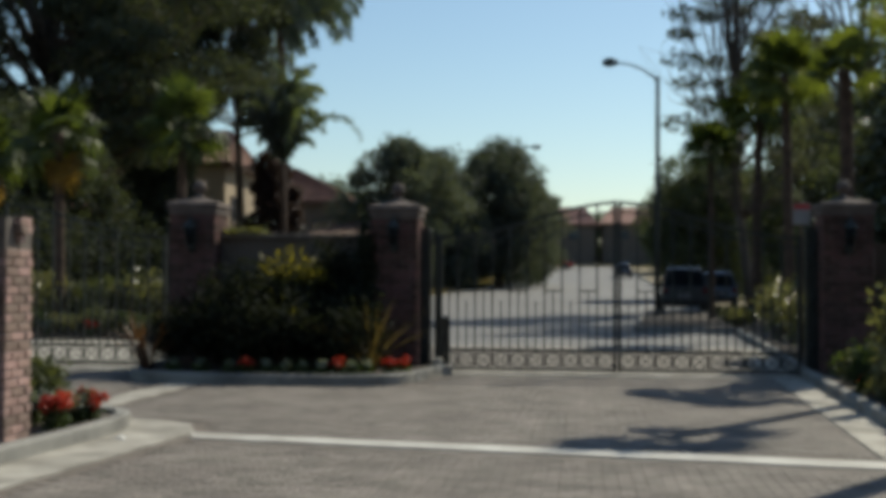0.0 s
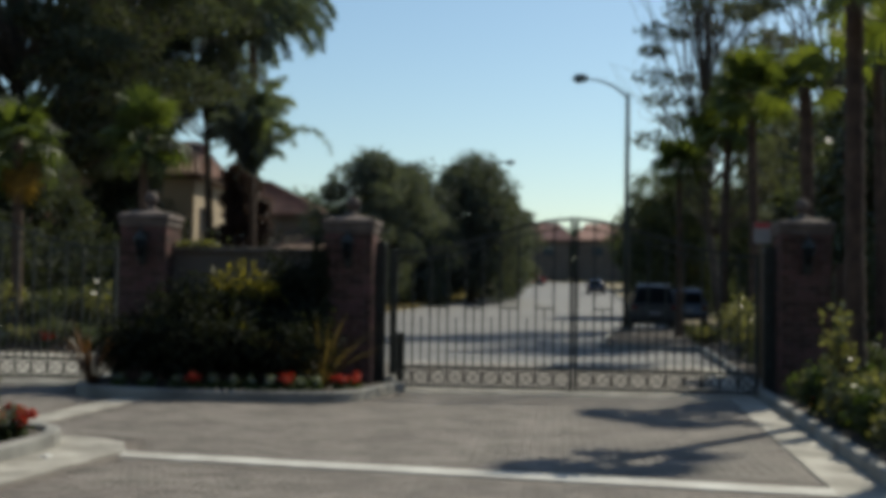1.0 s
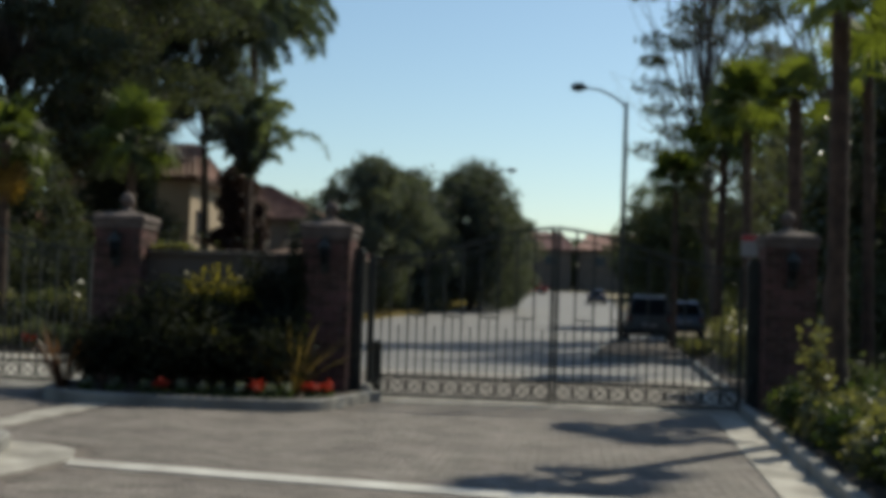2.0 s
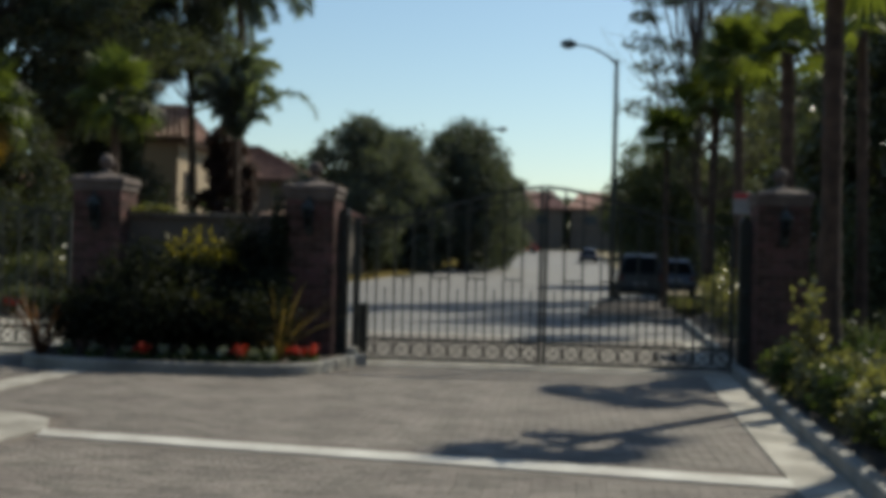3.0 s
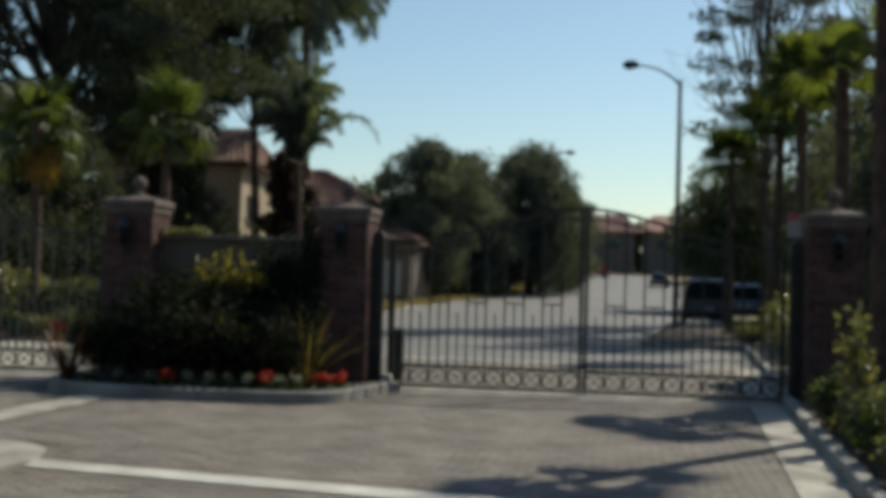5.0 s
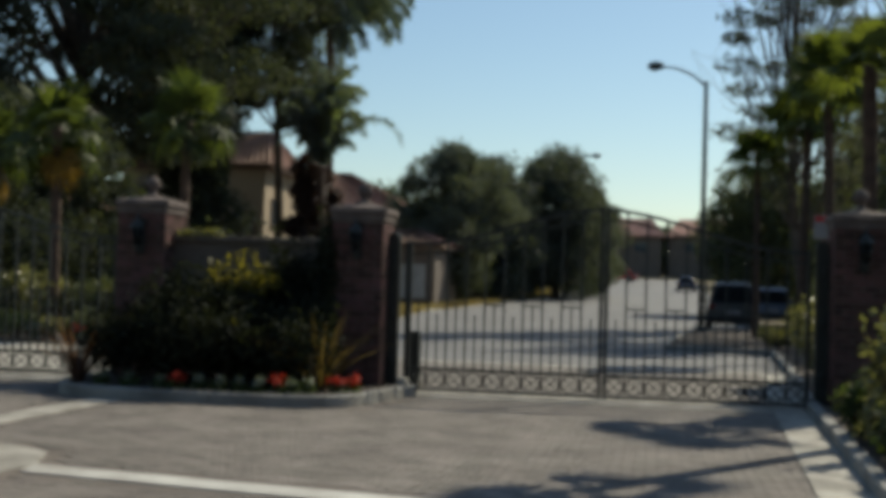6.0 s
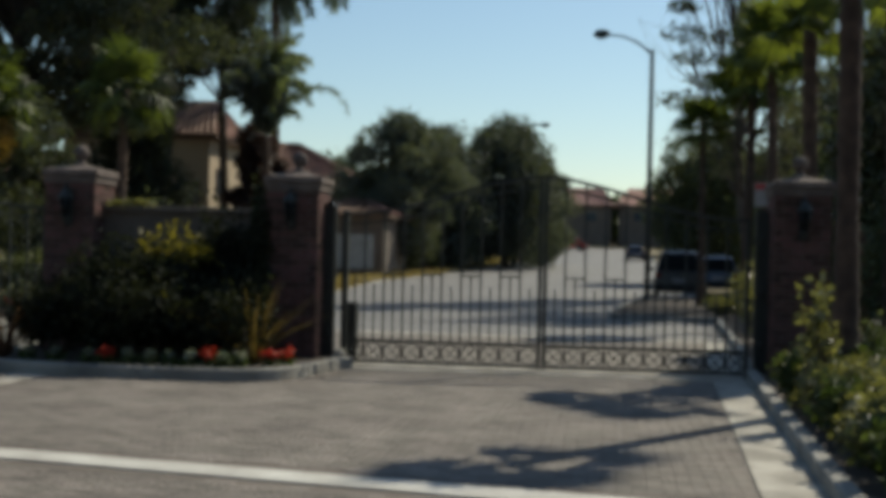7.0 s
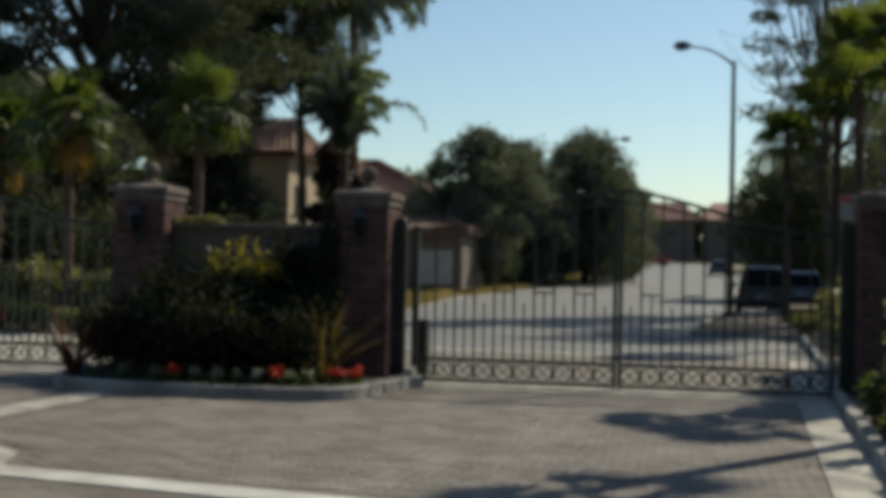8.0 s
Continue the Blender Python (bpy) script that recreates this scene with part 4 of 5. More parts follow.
shrub("shrub", -4.22, -0.62, 0.1, "tall green shrub against the planter wall, shade in its leaf colour", 0.42, 0.35, 1.85, 2600, 0.10, 107, L_SHADE, 12, 0.3, "shrub", PL)
shrub("creeper", -3.78, -0.42, 0.1, "creeper climbing the wall beside a column, shade in its leaf colour", 0.17, 0.2, 2.15, 1500, 0.09, 105, L_SHADE, 9, 0.35, "creeper")
shrub("creeper", -5.75, -0.02, 2.05, "yellow-green creeper trailing over the wall coping", 0.45, 0.16, 0.13, 420, 0.07, 106, L_LIGHT, 6, 0.35, "creeper")


def blade_plant(name, x, y, z, label, n, length, width, seed, material, upright=0.75, category="plant"):
    """A rosette of long arching blades, each a folded strip."""
    rng = random.Random(seed)
    t = thing(name, x, y, z, label, category)
    for k in range(n):
        bm = bmesh.new()
        a = k * 2.399 + rng.uniform(-0.3, 0.3)
        tilt = rng.uniform(0.05, 1 - upright) + 0.15
        d = Vector((math.cos(a), math.sin(a), 0))
        s = Vector((-d.y, d.x, 0))
        L = length * rng.uniform(0.6, 1.1)
        prev = None
        for i in range(6):
            u = i / 5
            p = d * (0.05 + L * tilt * u * (0.6 + 0.7 * u)) + Vector((0, 0, L * (u * (1 - 0.25 * tilt) - 0.35 * tilt * u * u)))
            w = width * (0.7 + 0.6 * u) * (1 - u ** 3) + 0.002
            row = [bm.verts.new(p - s * w), bm.verts.new(p + Vector((0, 0, -w * 0.5))), bm.verts.new(p + s * w)]
            if prev:
                bm.faces.new((prev[0], prev[1], row[1], row[0]))
                bm.faces.new((prev[1], prev[2], row[2], row[1]))
            prev = row
        part("blade", bm, material, t)
    return t


blade_plant("flax_plant", -3.5, -1.65, 0.1, "bronze-green flax plant with arching blades", 44, 1.25, 0.015, 111, L_BRONZE, 0.42)
blade_plant("flax_plant", -6.72, -1.85, 0.1, "red-brown flax plant at the end of the planter", 32, 1.0, 0.017, 112, L_RUST, 0.45)
blade_plant("arching_plant", -4.8, -0.95, 0.1, "yellow-green arching plant above dark shrubs", 30, 1.5, 0.05, 113, L_YELLOW, 0.3)
shrub("shrub", -4.8, -0.85, 0.1, "yellow-green feathery shrub above dark ones", 0.58, 0.34, 1.62, 900, 0.18, 115, L_YELLOW, 12, 0.14, "shrub", PL, 1.3)
blade_plant("arching_plant", -5.45, -1.05, 0.1, "pale green arching plant above dark shrubs", 16, 1.3, 0.04, 114, L_LIGHT, 0.55)


def flower(name, x, y, z, seed, material, label, size=0.16, stalks=7):
    """A bedding plant: low leaves and ruffled blooms on stalks."""
    rng = np.random.default_rng(seed)
    t = thing(name, x, y, z, label, "flower", "bedding flowers")
    lv, lf = leaf_cloud(clump_points((0, 0, 0.08), (0.12, 0.12, 0.08), 90, rng, 0.3), 0.07, 0.022, rng, -0.2)
    lv[:, 2] = np.maximum(lv[:, 2], 0.0)
    raw("foliage", lv, lf, L_MID, t)
    for k in range(stalks):
        a, r = k * 2.4, size * math.sqrt((k + 0.3) / stalks) * 0.8
        e = (r * math.cos(a), r * math.sin(a), 0.15 + size * rng.uniform(0.3, 0.9))
        stalk = part("stalk", tube(bmesh.new(), bent((0, 0, 0), e, 3, 0.05, rng), 0.005, 4), L_MID, t)
        pv, pf = leaf_cloud(clump_points(e, (0.045, 0.045, 0.04), 34, rng, 0.5), 0.045, 0.018, rng, -0.1)
        raw("bloom", pv, pf, material, stalk)
    return t


RED, WHT = "red bedding flower beside the planter kerb", "pale bedding flower beside the planter kerb"
for i, (fx, fy, red) in enumerate(((-6.15, -2.35, 0), (-5.75, -2.45, 0), (-5.30, -2.52, 0), (-5.06, -2.60, 1), (-4.80, -2.58, 0), (-4.52, -2.60, 0), (-4.30, -2.50, 0), (-4.02, -2.58, 0), (-3.80, -2.55, 1), (-3.62, -2.58, 0), (-3.42, -2.50, 0), (-3.14, -2.25, 1), (-2.98, -2.05, 1))):
    flower("flower", fx, fy, 0.1, 200 + i, L_RED if red else L_WHITE, RED if red else WHT, 0.10 if red else (0.04, 0.065, 0.05)[i % 3], 5 if red else 2 + i % 3)
for i, (fx, fy, red) in enumerate(((-5.08, -8.85, 1), (-5.04, -8.15, 1), (-5.2, -8.5, 1), (-5.16, -8.62, 0), (-5.12, -8.3, 0), (-5.45, -8.45, 0), (-5.5, -7.9, 0))):
    flower("flower", fx, fy, 0.09, 230 + i, L_RED if red else L_WHITE, "large red bedding flower beside the entry pier" if red else "pale bedding flower beside the entry pier", 0.16, 12)
shrub("shrub", -5.9, -7.75, 0.09, "low grey-green shrub in the entry planter", 0.5, 0.45, 0.5, 1600, 0.09, 121, L_OLIVE, 8)

RB = "shrubs of the roadside bed"
for i, (sx, sy, rx, hh, m) in enumerate(((2.98, -9.6, 0.35, 0.62, L_LIGHT), (3.15, -8.4, 0.42, 0.75, L_LIGHT), (3.2, -7.2, 0.48, 0.74, L_LIGHT), (3.2, -5.9, 0.45, 0.72, L_LIGHT), (3.75, -6.6, 0.6, 0.85, L_MID), (3.25, -4.6, 0.42, 0.68, L_LIGHT), (3.85, -4.9, 0.55, 0.8, L_MID), (3.3, -3.3, 0.4, 0.75, L_MID), (4.2, -3.6, 0.6, 1.0, L_MID), (3.2, -2.2, 0.35, 0.6, L_MID), (4.4, -2.0, 0.6, 1.0, L_DARK))):
    shrub("shrub", sx, sy, 0.1, "glossy light green shrub beside the kerb" if m is L_LIGHT else "green shrub in the planted bed", rx, rx, hh * 0.74, 1300, 0.085, 130 + i, m, 9, 0.4, "shrub", RB)
for i in range(9):
    shrub("shrub", 2.86 + 0.05 * (i % 3) + xk(-10.6 + 0.9 * i) - xk(-6), -10.6 + 0.9 * i, 0.1, "low green shrub spilling towards the kerb", 0.34, 0.5, 0.46, 1200, 0.08, 300 + i, (L_LIGHT, L_MID, L_OLIVE)[i % 3], 7, 0.42, "shrub", RB)
for i in range(5):
    flower("flower", 2.80 + 0.03 * (i % 2), -9.2 + 1.3 * i, 0.1, 320 + i, L_RED, "small red flower beside the kerb", 0.1, 4)
shrub("shrub", 2.82, -5.05, 0.1, "tall yellow-green leafy shoot beside the kerb", 0.16, 0.16, 1.2, 200, 0.10, 145, L_LIGHT, 7, 0.42, "shrub", RB)
for i, (sx, sy, rx, hh, m) in enumerate(((3.6, 2.6, 0.3, 0.5, L_LIGHT), (3.75, 4.6, 0.4, 0.7, L_LIGHT), (3.9, 6.6, 0.5, 1.0, L_LIGHT), (4.0, 8.8, 0.6, 1.2, L_LIGHT), (4.0, 11.0, 0.6, 1.2, L_LIGHT), (4.6, 5.5, 0.8, 1.5, L_DARK), (4.9, 9.5, 0.9, 1.6, L_DARK), (5.2, 15.5, 0.9, 1.3, L_OLIVE), (4.3, 20.5, 0.6, 0.5, L_LIGHT), (3.9, 17.4, 0.45, 0.45, L_LIGHT), (4.6, 27, 0.6, 0.35, L_OLIVE))):
    shrub("shrub", sx, sy, 0.1, "grey-green shrub in the roadside bed", rx, rx, hh, 1100, 0.11, 150 + i, m, 9, 0.36, "shrub", RB)
for i, (sx, sy, rx, hh, m) in enumerate(((-9.6, 11.0, 0.8, 1.0, L_OLIVE), (-11.0, 11.0, 0.9, 1.3, L_LIGHT), (-12.4, 11.0, 0.9, 1.2, L_OLIVE), (-13.8, 11.2, 0.9, 1.4, L_LIGHT), (-15.2, 11.2, 0.9, 1.3, L_OLIVE), (-16.6, 11.2, 0.9, 1.3, L_LIGHT), (-10.4, 13.2, 1.1, 2.4, L_BOUGH), (-12.6, 13.4, 1.3, 3.0, L_BOUGH), (-14.8, 13.4, 1.3, 3.0, L_BOUGH), (-17.0, 13.8, 1.3, 3.0, L_BOUGH), (-9.2, 14.5, 0.9, 2.3, L_BOUGH), (-19.2, 13.4, 1.4, 3.0, L_BOUGH))):
    shrub("shrub", sx, sy, 0.08, "green shrub in the garden behind the entry gate", rx, rx, hh, 2200, 0.13 if m is not L_BOUGH else 0.17, 170 + i, m, 10, 0.34, "shrub", "shrubs behind the entry gate")
for i in range(8):
    flower("flower", -8.6 - i * 1.05, 8.62, 0.09, 250 + i, L_RED if i % 2 else L_WHITE, "bedding flower behind the entry gate", 0.2, 9)
for i in range(11):
    shrub("shrub", -8.3 - 0.85 * i, 9.0 + 0.12 * (i % 3), 0.08, "low green bedding shrub beside the entry drive", 0.55, 0.45, (0.5, 0.62, 0.45)[i % 3], 900, 0.10, 400 + i, (L_MID, L_OLIVE, L_LIGHT)[i % 3], 7, 0.36, "shrub", "shrubs behind the entry gate")
# dark clipped hedge and fence beyond the bed
for i in range(5):
    shrub("hedge", 5.4 + i * 1.3, 2.6 + 0.25 * i, 0.05, "dark clipped hedge beyond the planted bed", 0.85, 0.55, 2.2, 3200, 0.12, 190 + i, L_DARK, 14, 0.32, "hedge", "hedge sections")
t = thing("bed_fence", 8.0, 3.6, 0.0, "dark timber fence behind the hedge", "fence")
for k in range(46):
    bm = bmesh.new()
    box(bm, -3.4 + k * 0.165, -3.4 + k * 0.165 + 0.155, -0.012, 0.012, 0.05, 2.1, 0.003)
    part("board", bm, M_WOOD, t)
for k in range(5):
    bm = bmesh.new()
    box(bm, -3.4 + k * 1.85, -3.31 + k * 1.85, 0.014, 0.10, 0, 2.0, 0.004)
    part("post", bm, M_WOOD, t)

for i in range(7):
    shrub("hedge", -12.3 + 0.25 * i + 0.5 * (i % 2), 63 + 4.5 * i, rise(63 + 4.5 * i), "dark overgrown hedge under the street trees", 1.5, 2.4, 2.1 + 0.3 * (i % 3), 1500, 0.26, 420 + i, L_BOUGH, 9, 0.34, "hedge", "hedges under the street trees")
# dry grass on the verge across the street
rng = np.random.default_rng(7)
n = 9000
gyv = rng.uniform(18, 120, n)
gxv = np.array([edge(LEFT, y) for y in gyv]) - 0.2 - np.abs(rng.normal(0, 2.2, n))
far_x, far_y = rng.uniform(-12, 14, 3000), rng.uniform(150, 154, 3000)
gxv, gyv, n = np.concatenate([gxv, far_x]), np.concatenate([gyv, far_y]), n + 3000
pos = np.stack([gxv, gyv, np.array([rise(y) for y in gyv]) - 0.03], 1)
gv2, gf2 = leaf_cloud(pos, 0.32, 0.035, rng, 0.0, np.tile([0.0, 0.0, 1.0], (n, 1)), 0.45)
tagged(raw("dry_grass", gv2, gf2, L_DRY), "tan dry grass along the street verge", "grass", "", "stuff")


# ---------- houses ----------
def window(parent, x, y, z, w, h, axis="y"):
    """Frame, sill and pane, a little proud of the wall; faces -y, or +x where axis is x."""
    wn_ = new("window")
    wn_.parent = parent
    wn_.matrix_basis = pose(x, y, z, 0, 0, 90 if axis == "x" else 0)
    bm = bmesh.new()
    for a in ((-w / 2, -w / 2 + 0.07, 0, h), (w / 2 - 0.07, w / 2, 0, h), (-w / 2 + 0.07, w / 2 - 0.07, 0, 0.07), (-w / 2 + 0.07, w / 2 - 0.07, h - 0.07, h), (-0.025, 0.025, 0.07, h - 0.07)):
        box(bm, a[0], a[1], -0.08, 0.02, a[2], a[3])
    part("frame", bm, M_CAP, wn_)
    bm = bmesh.new()
    box(bm, -w / 2 + 0.05, w / 2 - 0.05, -0.03, -0.01, 0.05, h - 0.05)
    part("pane", bm, M_SKYGLASS, wn_)
    bm = bmesh.new()
    box(bm, -w / 2 - 0.08, w / 2 + 0.08, -0.14, 0.0, -0.08, -0.005)
    part("sill", bm, M_CAP, wn_)
    return wn_


def tile_slope(bm, a, b, c, d, pitch=0.30):
    """Rows of barrel tiles over a roof plane with corners a-b at the eave and d-c at the ridge."""
    a, b, c, d = (Vector(p) for p in (a, b, c, d))
    nrm = (b - a).cross(d - a).normalized()
    if nrm.z < 0:
        nrm = -nrm
    cols = max(2, int((b - a).length / pitch))
    rows = max(2, int((d - a).length / 0.42))
    prof = (0.0, 0.07, 0.09, 0.07, 0.0, -0.02)
    m = len(prof)
    last = None
    for r in range(rows):
        v0, v1 = r / rows, (r + 1) / rows
        lines = []
        for v, lift in ((v0, 0.05), (v1, 0.015)):
            row = []
            for k in range(cols * m + 1):
                u = k / (cols * m)
                row.append(bm.verts.new(a.lerp(b, u).lerp(d.lerp(c, u), v) + nrm * (prof[k % m] + lift)))
            lines.append(row)
        for k in range(cols * m):
            bm.faces.new((lines[0][k], lines[0][k + 1], lines[1][k + 1], lines[1][k]))
            if last:
                bm.faces.new((last[k], last[k + 1], lines[0][k + 1], lines[0][k]))
        last = lines[1]
    return bm


def house(x, y, z, w, d, h, ridge, label, rz=0, hip=0.6, windows=(), wall=None, group="", tile=None):
    """Stucco house with a tiled hip roof on eaves; windows as (face, along, up, width, height)."""
    t = thing("house", x, y, z, label, "house", group, "", rz)
    bm = bmesh.new()
    box(bm, -w / 2, w / 2, -d / 2, d / 2, -1.0, h)
    part("wall", bm, wall or M_STUCCO_H, t)
    o, e = 0.5, h + 0.02
    W, D = w / 2 + o, d / 2 + o
    k = hip * D
    bm = bmesh.new()
    A, B, C, Dd = (-W, -D, e), (W, -D, e), (W, D, e), (-W, D, e)
    R0, R1 = (-W + k, 0, e + ridge), (W - k, 0, e + ridge)
    bm.free()
    for q in ((A, B, R1, R0), (C, Dd, R0, R1), (B, C, R1, R1), (Dd, A, R0, R0)):
        part("roof", tile_slope(bmesh.new(), *q), tile or M_TILE, t, "brown barrel tile roof")
    bm = bmesh.new()
    box(bm, -W + 0.04, W - 0.04, -D + 0.04, D - 0.04, h - 0.16, h + 0.01)
    part("eave", bm, M_WOOD, t)
    for face, u, v, ww, hh in windows:
        window(t, *((u, -d / 2, v) if face == "front" else (w / 2, u, v)), ww, hh, "y" if face == "front" else "x")
    return t


house(-21.3, 43.0, 0, 7.2, 5.5, 6.95, 1.9, "two-storey tan stucco house with clay tile roof", 0, 0.35, (("front", -2.2, 4.4, 1.2, 1.3), ("front", 2.5, 3.75, 1.3, 1.0), ("side", -1.2, 4.2, 1.1, 1.3), ("front", -2.2, 1.0, 1.6, 1.4)), None, "", M_TILE_A)
house(-22.6, 71.5, rise(66), 12.0, 10, 6.2, 2.7, "two-storey house with brown hip roof behind the trees", 0, 0.95, (("front", 4.2, 3.9, 1.5, 1.2), ("front", 1, 3.9, 1.5, 1.2), ("side", -2, 3.9, 1.4, 1.2)), M_STUCCO)
garage = house(-14.4, 59.5, rise(56), 4.6, 8, 3.6, 1.0, "low stucco garage wing with clay tile roof", 0, 0.5, (), M_STUCCO)
for k in range(4):
    bm = bmesh.new()
    box(bm, -0.5, 1.75, -4.06, -4.004, 0.45 + k * 0.5, 0.94 + k * 0.5, 0.012)
    part("garage_door_panel", bm, M_PANEL, garage, "pale grey garage door panel")
tree("small_tree", -14.2, 62.0, rise(62), "sunlit yellow-green tree behind the garage roof", 5.9, 1.7, 3.2, 10, 800, 0.2, 0.12, 196, L_LIGHT)
house(-25.5, 40, 0, 8, 9, 4.2, 1.8, "single-storey stucco house behind the garden", 0, 0.8, (("front", 2.5, 2.3, 1.8, 1.4), ("front", -1, 2.3, 1.6, 1.4)))
for i, (hx, hy, hw, hh, rr) in enumerate(((-31, 158, 15, 5.2, 2.6), (-19, 166, 11, 5.6, 2.6), (-5.6, 160, 13.5, 5.3, 2.6), (9.0, 161, 13.5, 5.4, 2.5), (23, 158, 14, 5.4, 2.8))):
    house(hx, hy, rise(hy), hw, 10, hh, rr, "distant stucco house with tile roof at the street's end", 0, 0.35, tuple(("front", u, v, 1.6, 1.3) for u in (-4, 0, 4) for v in (3.2,)), M_STUCCO, "houses at the street's end", M_TILE_A)


# ---------- vehicles ----------
def wheel(parent, x, y, r=0.36, w=0.24):
    e = new("wheel")
    e.parent = parent
    e.matrix_basis = pose(x, y, r, 0, 90, 0)
    bm = bmesh.new()
    lathe(bm, [(r * 0.62, -w / 2), (r * 0.94, -w / 2), (r, -w / 2 + 0.04), (r, w / 2 - 0.04), (r * 0.94, w / 2), (r * 0.62, w / 2)], 24)
    part("tyre", bm, M_TYRE, e)
    bm = bmesh.new()
    lathe(bm, [(r * 0.15, -w / 2 - 0.01), (r * 0.61, -w / 2 + 0.02), (r * 0.61, w / 2 - 0.02), (r * 0.15, w / 2 + 0.01)], 20)
    part("rim", bm, M_CHROME, e)


def vehicle(name, x, y, z, rz, label, paint, L=4.6, W=1.86, H=1.72, tall=True):
    """A parked car seen from behind: side profile drawn across its width, narrower above the waist, with panes, lamps and wheels."""
    t = thing(name, x, y, z, label, "car", "parked cars", "", rz)
    waist = H * 0.56
    lower = [(0.0, 0.30), (-0.02, 0.55), (0.03, waist), (L * 0.30, waist + 0.02), (L * 0.72, waist), (L - 0.12, waist - 0.12), (L, waist - 0.35), (L - 0.02, 0.32), (L * 0.5, 0.22)]
    bm = bmesh.new()

    def prism(prof, w0, w1, cut):
        a = [bm.verts.new((-(w0 if q[1] < cut else w1), *q)) for q in prof]
        b = [bm.verts.new(((w0 if q[1] < cut else w1), *q)) for q in prof]
        fs = [bm.faces.new(a), bm.faces.new(b[::-1])]
        for i in range(len(prof)):
            j = (i + 1) % len(prof)
            fs.append(bm.faces.new((a[i], b[i], b[j], a[j])))
        return fs

    prism(lower, W / 2, W / 2 - 0.05, waist - 0.2)
    bmesh.ops.recalc_face_normals(bm, faces=bm.faces)
    bmesh.ops.bevel(bm, geom=list(bm.edges), offset=0.05, segments=3, affect="EDGES")
    part("body", bm, paint, t)
    r0, r1 = (0.34, L * 0.60) if tall else (L * 0.24, L * 0.55)
    f0, f1 = (0.06, L * 0.74) if tall else (0.42, L * 0.72)
    bm = bmesh.new()
    prism([(f0, waist - 0.02), (r0, H - 0.08), (r0 + 0.25, H), (r1, H - 0.02), (f1, waist - 0.02)], W / 2 - 0.06, W / 2 - 0.32, waist + 0.1)
    bmesh.ops.recalc_face_normals(bm, faces=bm.faces)
    bmesh.ops.bevel(bm, geom=list(bm.edges), offset=0.05, segments=3, affect="EDGES")
    part("cabin", bm, paint, t)

    def pane(name, pts):
        b2 = bmesh.new()
        p = [Vector(q) for q in pts]
        nn = (p[1] - p[0]).cross(p[2] - p[0]).normalized() * 0.012
        u = [b2.verts.new(q + nn) for q in p]
        d = [b2.verts.new(q - nn) for q in p]
        b2.faces.new(u)
        b2.faces.new(d[::-1])
        for i in range(len(p)):
            j = (i + 1) % len(p)
            b2.faces.new((u[j], u[i], d[i], d[j]))
        part(name, b2, M_GLASS, t)

    zl, zh = waist + 0.08, H - 0.14
    k0 = (zl - waist) / (H - waist)
    k1 = (zh - waist) / (H - waist)
    yb = lambda k: f0 + (r0 - f0) * k - 0.012
    xw = lambda k: W / 2 - 0.06 - 0.26 * k
    pane("rear_window", [(-xw(k0) + 0.12, yb(k0), zl), (xw(k0) - 0.12, yb(k0), zl), (xw(k1) - 0.1, yb(k1), zh), (-xw(k1) + 0.1, yb(k1), zh)])
    yf = lambda k: f1 + (r1 - f1) * k + 0.012
    pane("windscreen", [(xw(k0) - 0.12, yf(k0), zl), (-xw(k0) + 0.12, yf(k0), zl), (-xw(k1) + 0.1, yf(k1), zh), (xw(k1) - 0.1, yf(k1), zh)])
    for s in (-1, 1):
        for a, b in ((0.16, 0.48), (0.52, 0.84)):
            ya0, yb0 = yb(k0) + (yf(k0) - yb(k0)) * a, yb(k0) + (yf(k0) - yb(k0)) * b
            ya1, yb1 = yb(k1) + (yf(k1) - yb(k1)) * a, yb(k1) + (yf(k1) - yb(k1)) * b
            pane("side_window", [(s * (xw(k0) + 0.012), ya0, zl), (s * (xw(k0) + 0.012), yb0, zl), (s * (xw(k1) + 0.012), yb1, zh), (s * (xw(k1) + 0.012), ya1, zh)])
        bm = bmesh.new()
        box(bm, s * (W / 2 - 0.19) - 0.10, s * (W / 2 - 0.19) + 0.10, -0.06, 0.04, waist - 0.22, waist - 0.02, 0.02)
        part("tail_lamp", bm, M_LAMPRED, t)
        bm = bmesh.new()
        box(bm, s * (W / 2 - 0.25) - 0.16, s * (W / 2 - 0.25) + 0.16, L - 0.06, L + 0.01, waist - 0.36, waist - 0.22, 0.02)
        part("headlight", bm, M_HOUSEWHITE, t)
        bm = bmesh.new()
        box(bm, s * (W / 2 + 0.08) - 0.09, s * (W / 2 + 0.08) + 0.09, L * 0.66, L * 0.66 + 0.08, waist + 0.02, waist + 0.17, 0.02)
        part("side_mirror", bm, paint, t)
        for yy in (L * 0.19, L * 0.80):
            wheel(t, s * (W / 2 - 0.10), yy)
    bm = bmesh.new()
    box(bm, -W / 2 + 0.05, W / 2 - 0.05, -0.10, 0.05, 0.36, 0.56, 0.04)
    part("bumper", bm, M_TYRE, t)
    bm = bmesh.new()
    box(bm, -0.26, 0.26, -0.055, -0.025, 0.66, 0.80, 0.005)
    plate_ = part("licence_plate", bm, M_WHITE, t)
    bm = bmesh.new()
    box(bm, -0.2, 0.2, -0.062, -0.057, 0.70, 0.76)
    part("text_bar", bm, M_CARBLUE, plate_)
    return t


vehicle("parked_car", 3.62, 32.6, rise(35) + 0.004, -2, "dark grey tall estate car parked by the kerb", M_CARDARK, 4.8, 1.98, 1.9)
vehicle("parked_car", 5.75, 40.5, rise(42.5), -4, "grey-blue car parked ahead of another", M_CARBLUE, 4.6, 1.86, 1.72)
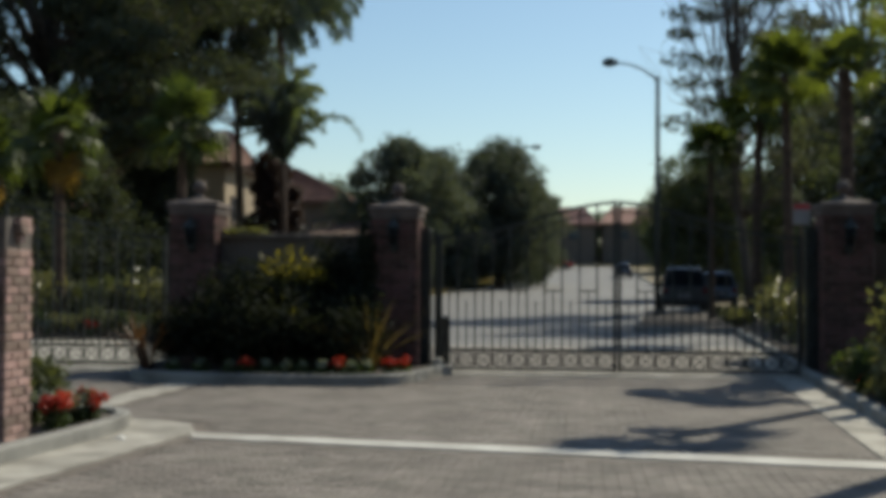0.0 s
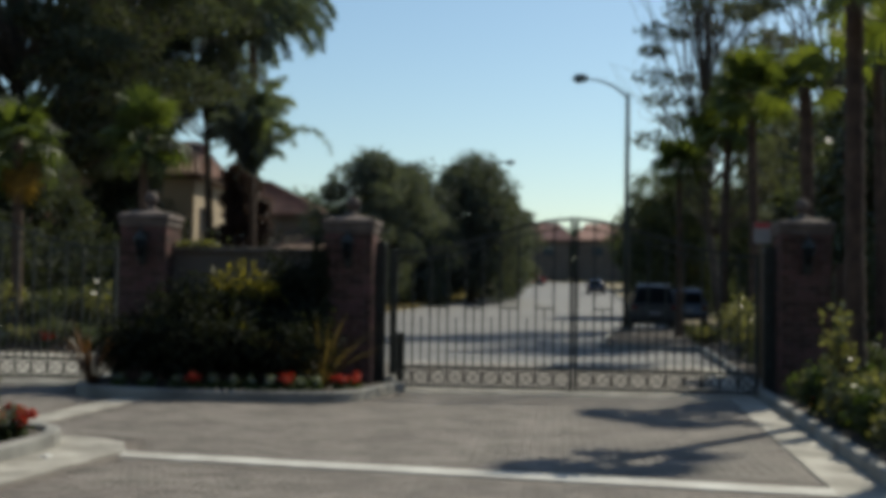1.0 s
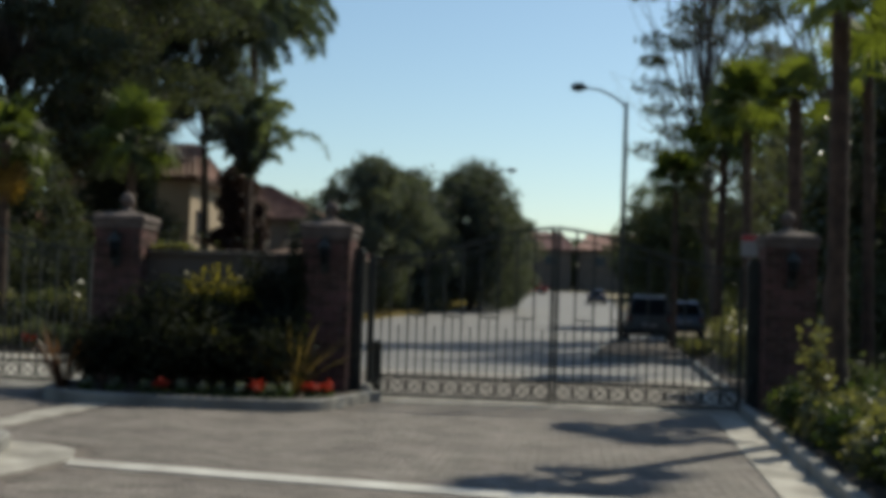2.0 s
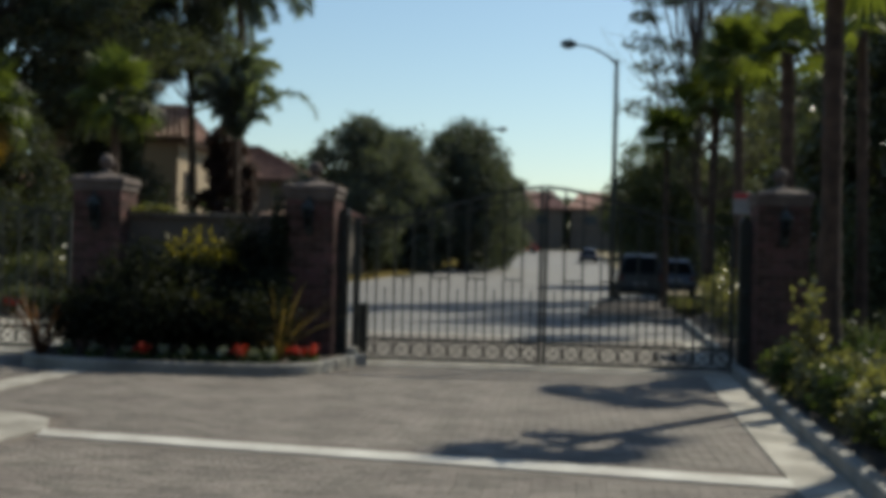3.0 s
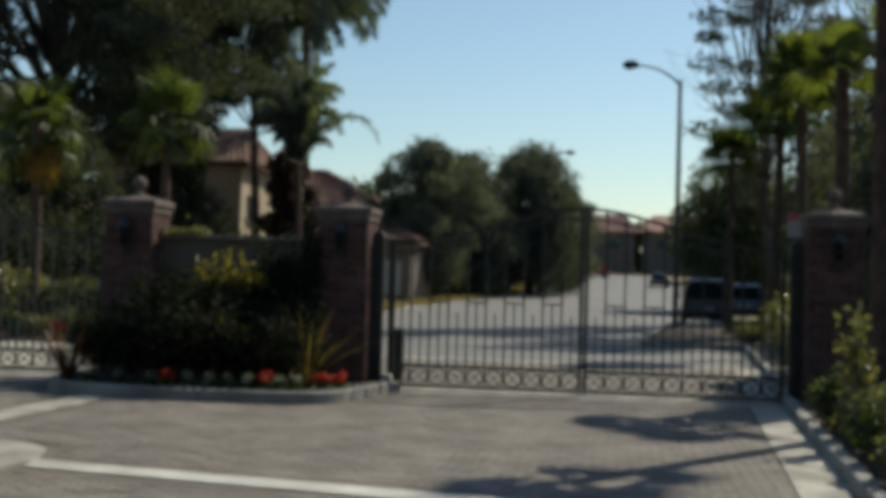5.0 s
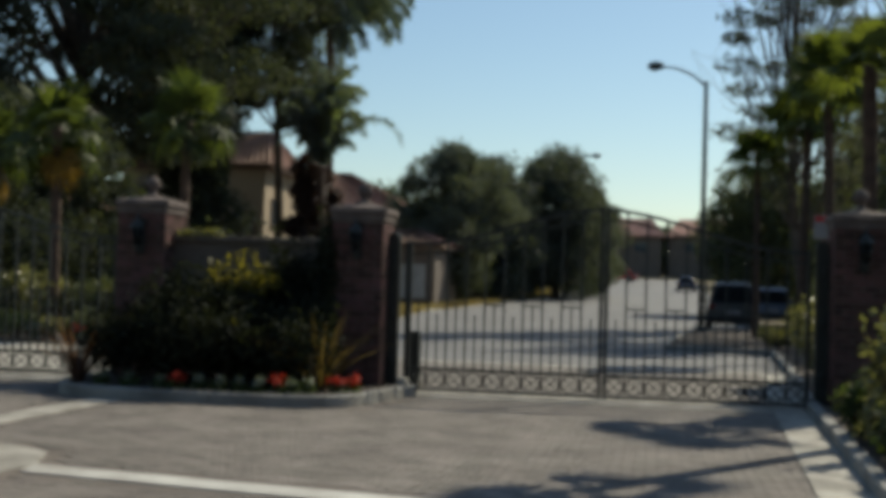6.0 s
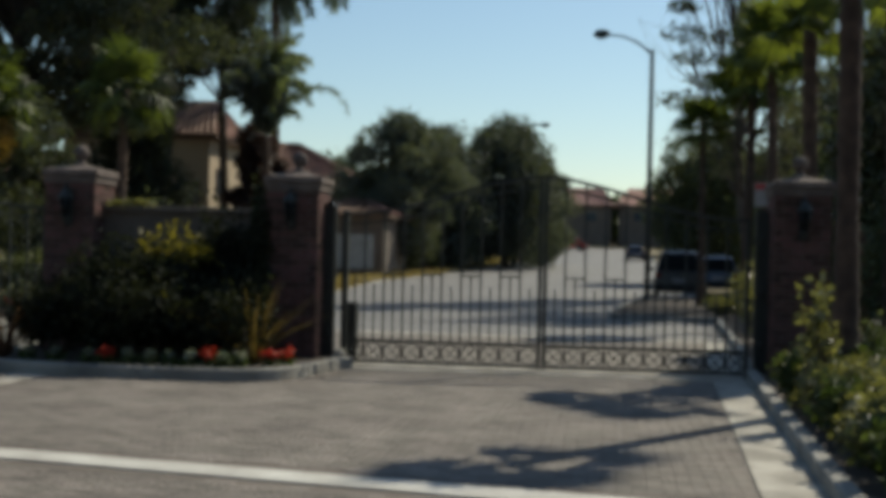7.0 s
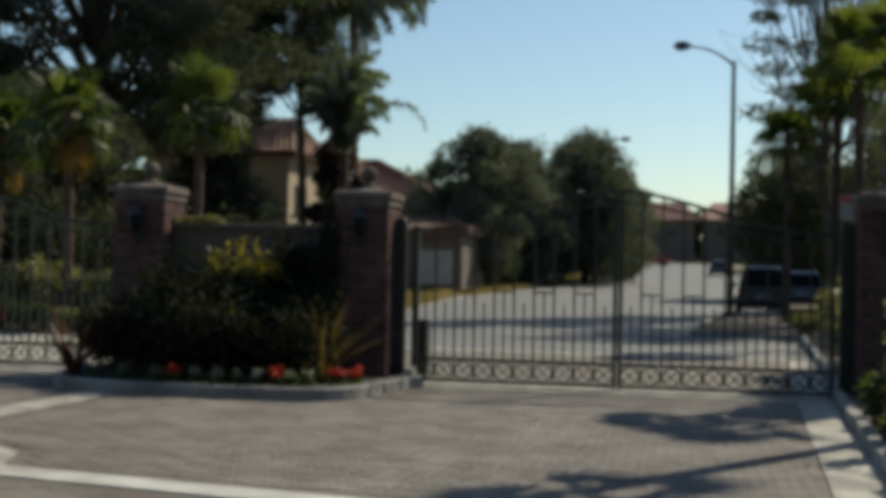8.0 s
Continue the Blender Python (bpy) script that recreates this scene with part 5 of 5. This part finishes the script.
vehicle("parked_car", -5.0, 118, rise(120), 10, "distant dark car parked on the street", M_CARDARK, 4.5, 1.8, 1.5, False)
vehicle("parked_car", -1.6, 138, rise(140), 80, "distant red car parked at the street's end", M_CARRED, 4.5, 1.8, 1.5, False)
vehicle("parked_car", 3.6, 110, rise(112), 0, "distant blue car parked by the kerb", M_CARBLUE, 4.5, 1.8, 1.5, False)


# ---------- pavers: rows of blocks with open joints ----------
def inside(poly, x, y):
    c = False
    for (x0, y0), (x1, y1) in zip(poly, poly[1:] + poly[:1]):
        if (y0 > y) != (y1 > y) and x < (x1 - x0) * (y - y0) / (y1 - y0) + x0:
            c = not c
    return c


PL, PW, JT = 0.205, 0.102, 0.005
BAN = [[(-4.14, -8.00), (2.1, -9.06), (2.1, -9.68), (-3.92, -8.60)], [(-6.17, -6.7), (-5.67, -6.7), (-5.61, -2.7), (-6.11, -2.7)],
       [(-4.28, -14), (-4.33, -11.3), (-4.0, -8.06), (-4.24, -7.4), (-4.82, -6.99), (-5.6, -6.89), (-8, -6.84), (-8, -14)],
       [(-7.2, .2), (-7.1, -1.5), (-6.83, -2.38), (-6.24, -2.8), (-4.9, -3.0), (-3.46, -2.94), (-2.87, -2.5), (-2.64, -1.6), (-2.5, -.55)]]
PSECT = [(0.0, 0.0, 0.0), (0.0, 0.0, 0.012), (0.005, 0.005, 0.0165)]


def paver_verts(x, y, dz, length=PL):
    """A block with chamfered top: three rings of four corners."""
    hx, hy = length / 2 - JT / 2, PW / 2 - JT / 2
    return [(x + sx * (hx - ix), y + sy * (hy - iy), -0.003 + (z + (dz if z else 0))) for ix, iy, z in PSECT for sx, sy in ((-1, -1), (1, -1), (1, 1), (-1, 1))]


PFACES = [(4 * r + k, 4 * r + (k + 1) % 4, 4 * r + 4 + (k + 1) % 4, 4 * r + 4 + k) for r in range(2) for k in range(4)] + [(8, 9, 10, 11)]
single = bpy.data.meshes.new("paver")
single.from_pydata(paver_verts(0, 0, 0), [], PFACES)
single.materials.append(M_PAVER_ONE)
rngp = random.Random(3)
bed = bpy.data.objects["paver_bed"]
pv, pf, count = [], [], 0
rows = int(11.6 / PW)
for r in range(rows):
    y = -0.68 - PW * (r + 0.5)
    x = -9.4 + (PL / 2 if r % 2 else 0)
    stop = xk(y - PW / 2) - 0.436
    while x - PL / 2 < stop - 0.03:
        cut = min(PL, stop - (x - PL / 2))
        mid = x - PL / 2 + cut / 2
        corner = [(mid + sx * cut / 2, y + sy * PW / 2) for sx in (-1, 1) for sy in (-1, 1)]
        if not any(inside(b, *c) for b in BAN for c in corner):
            dz = rngp.uniform(-0.0012, 0.0012)
            if cut == PL and -0.9 < x < 1.7 and -10.85 < y < -9.75 and count < 300:
                o = new("paver", single)
                o.parent = bed
                o.location = (x, y, dz)
                count += 1
            else:
                i = len(pv)
                pv += paver_verts(mid, y, dz, cut)
                pf += [tuple(i + k for k in f) for f in PFACES]
        x += PL
tagged(raw("pavers", pv, pf, M_PAVER, bed), "", "", "", "stuff")
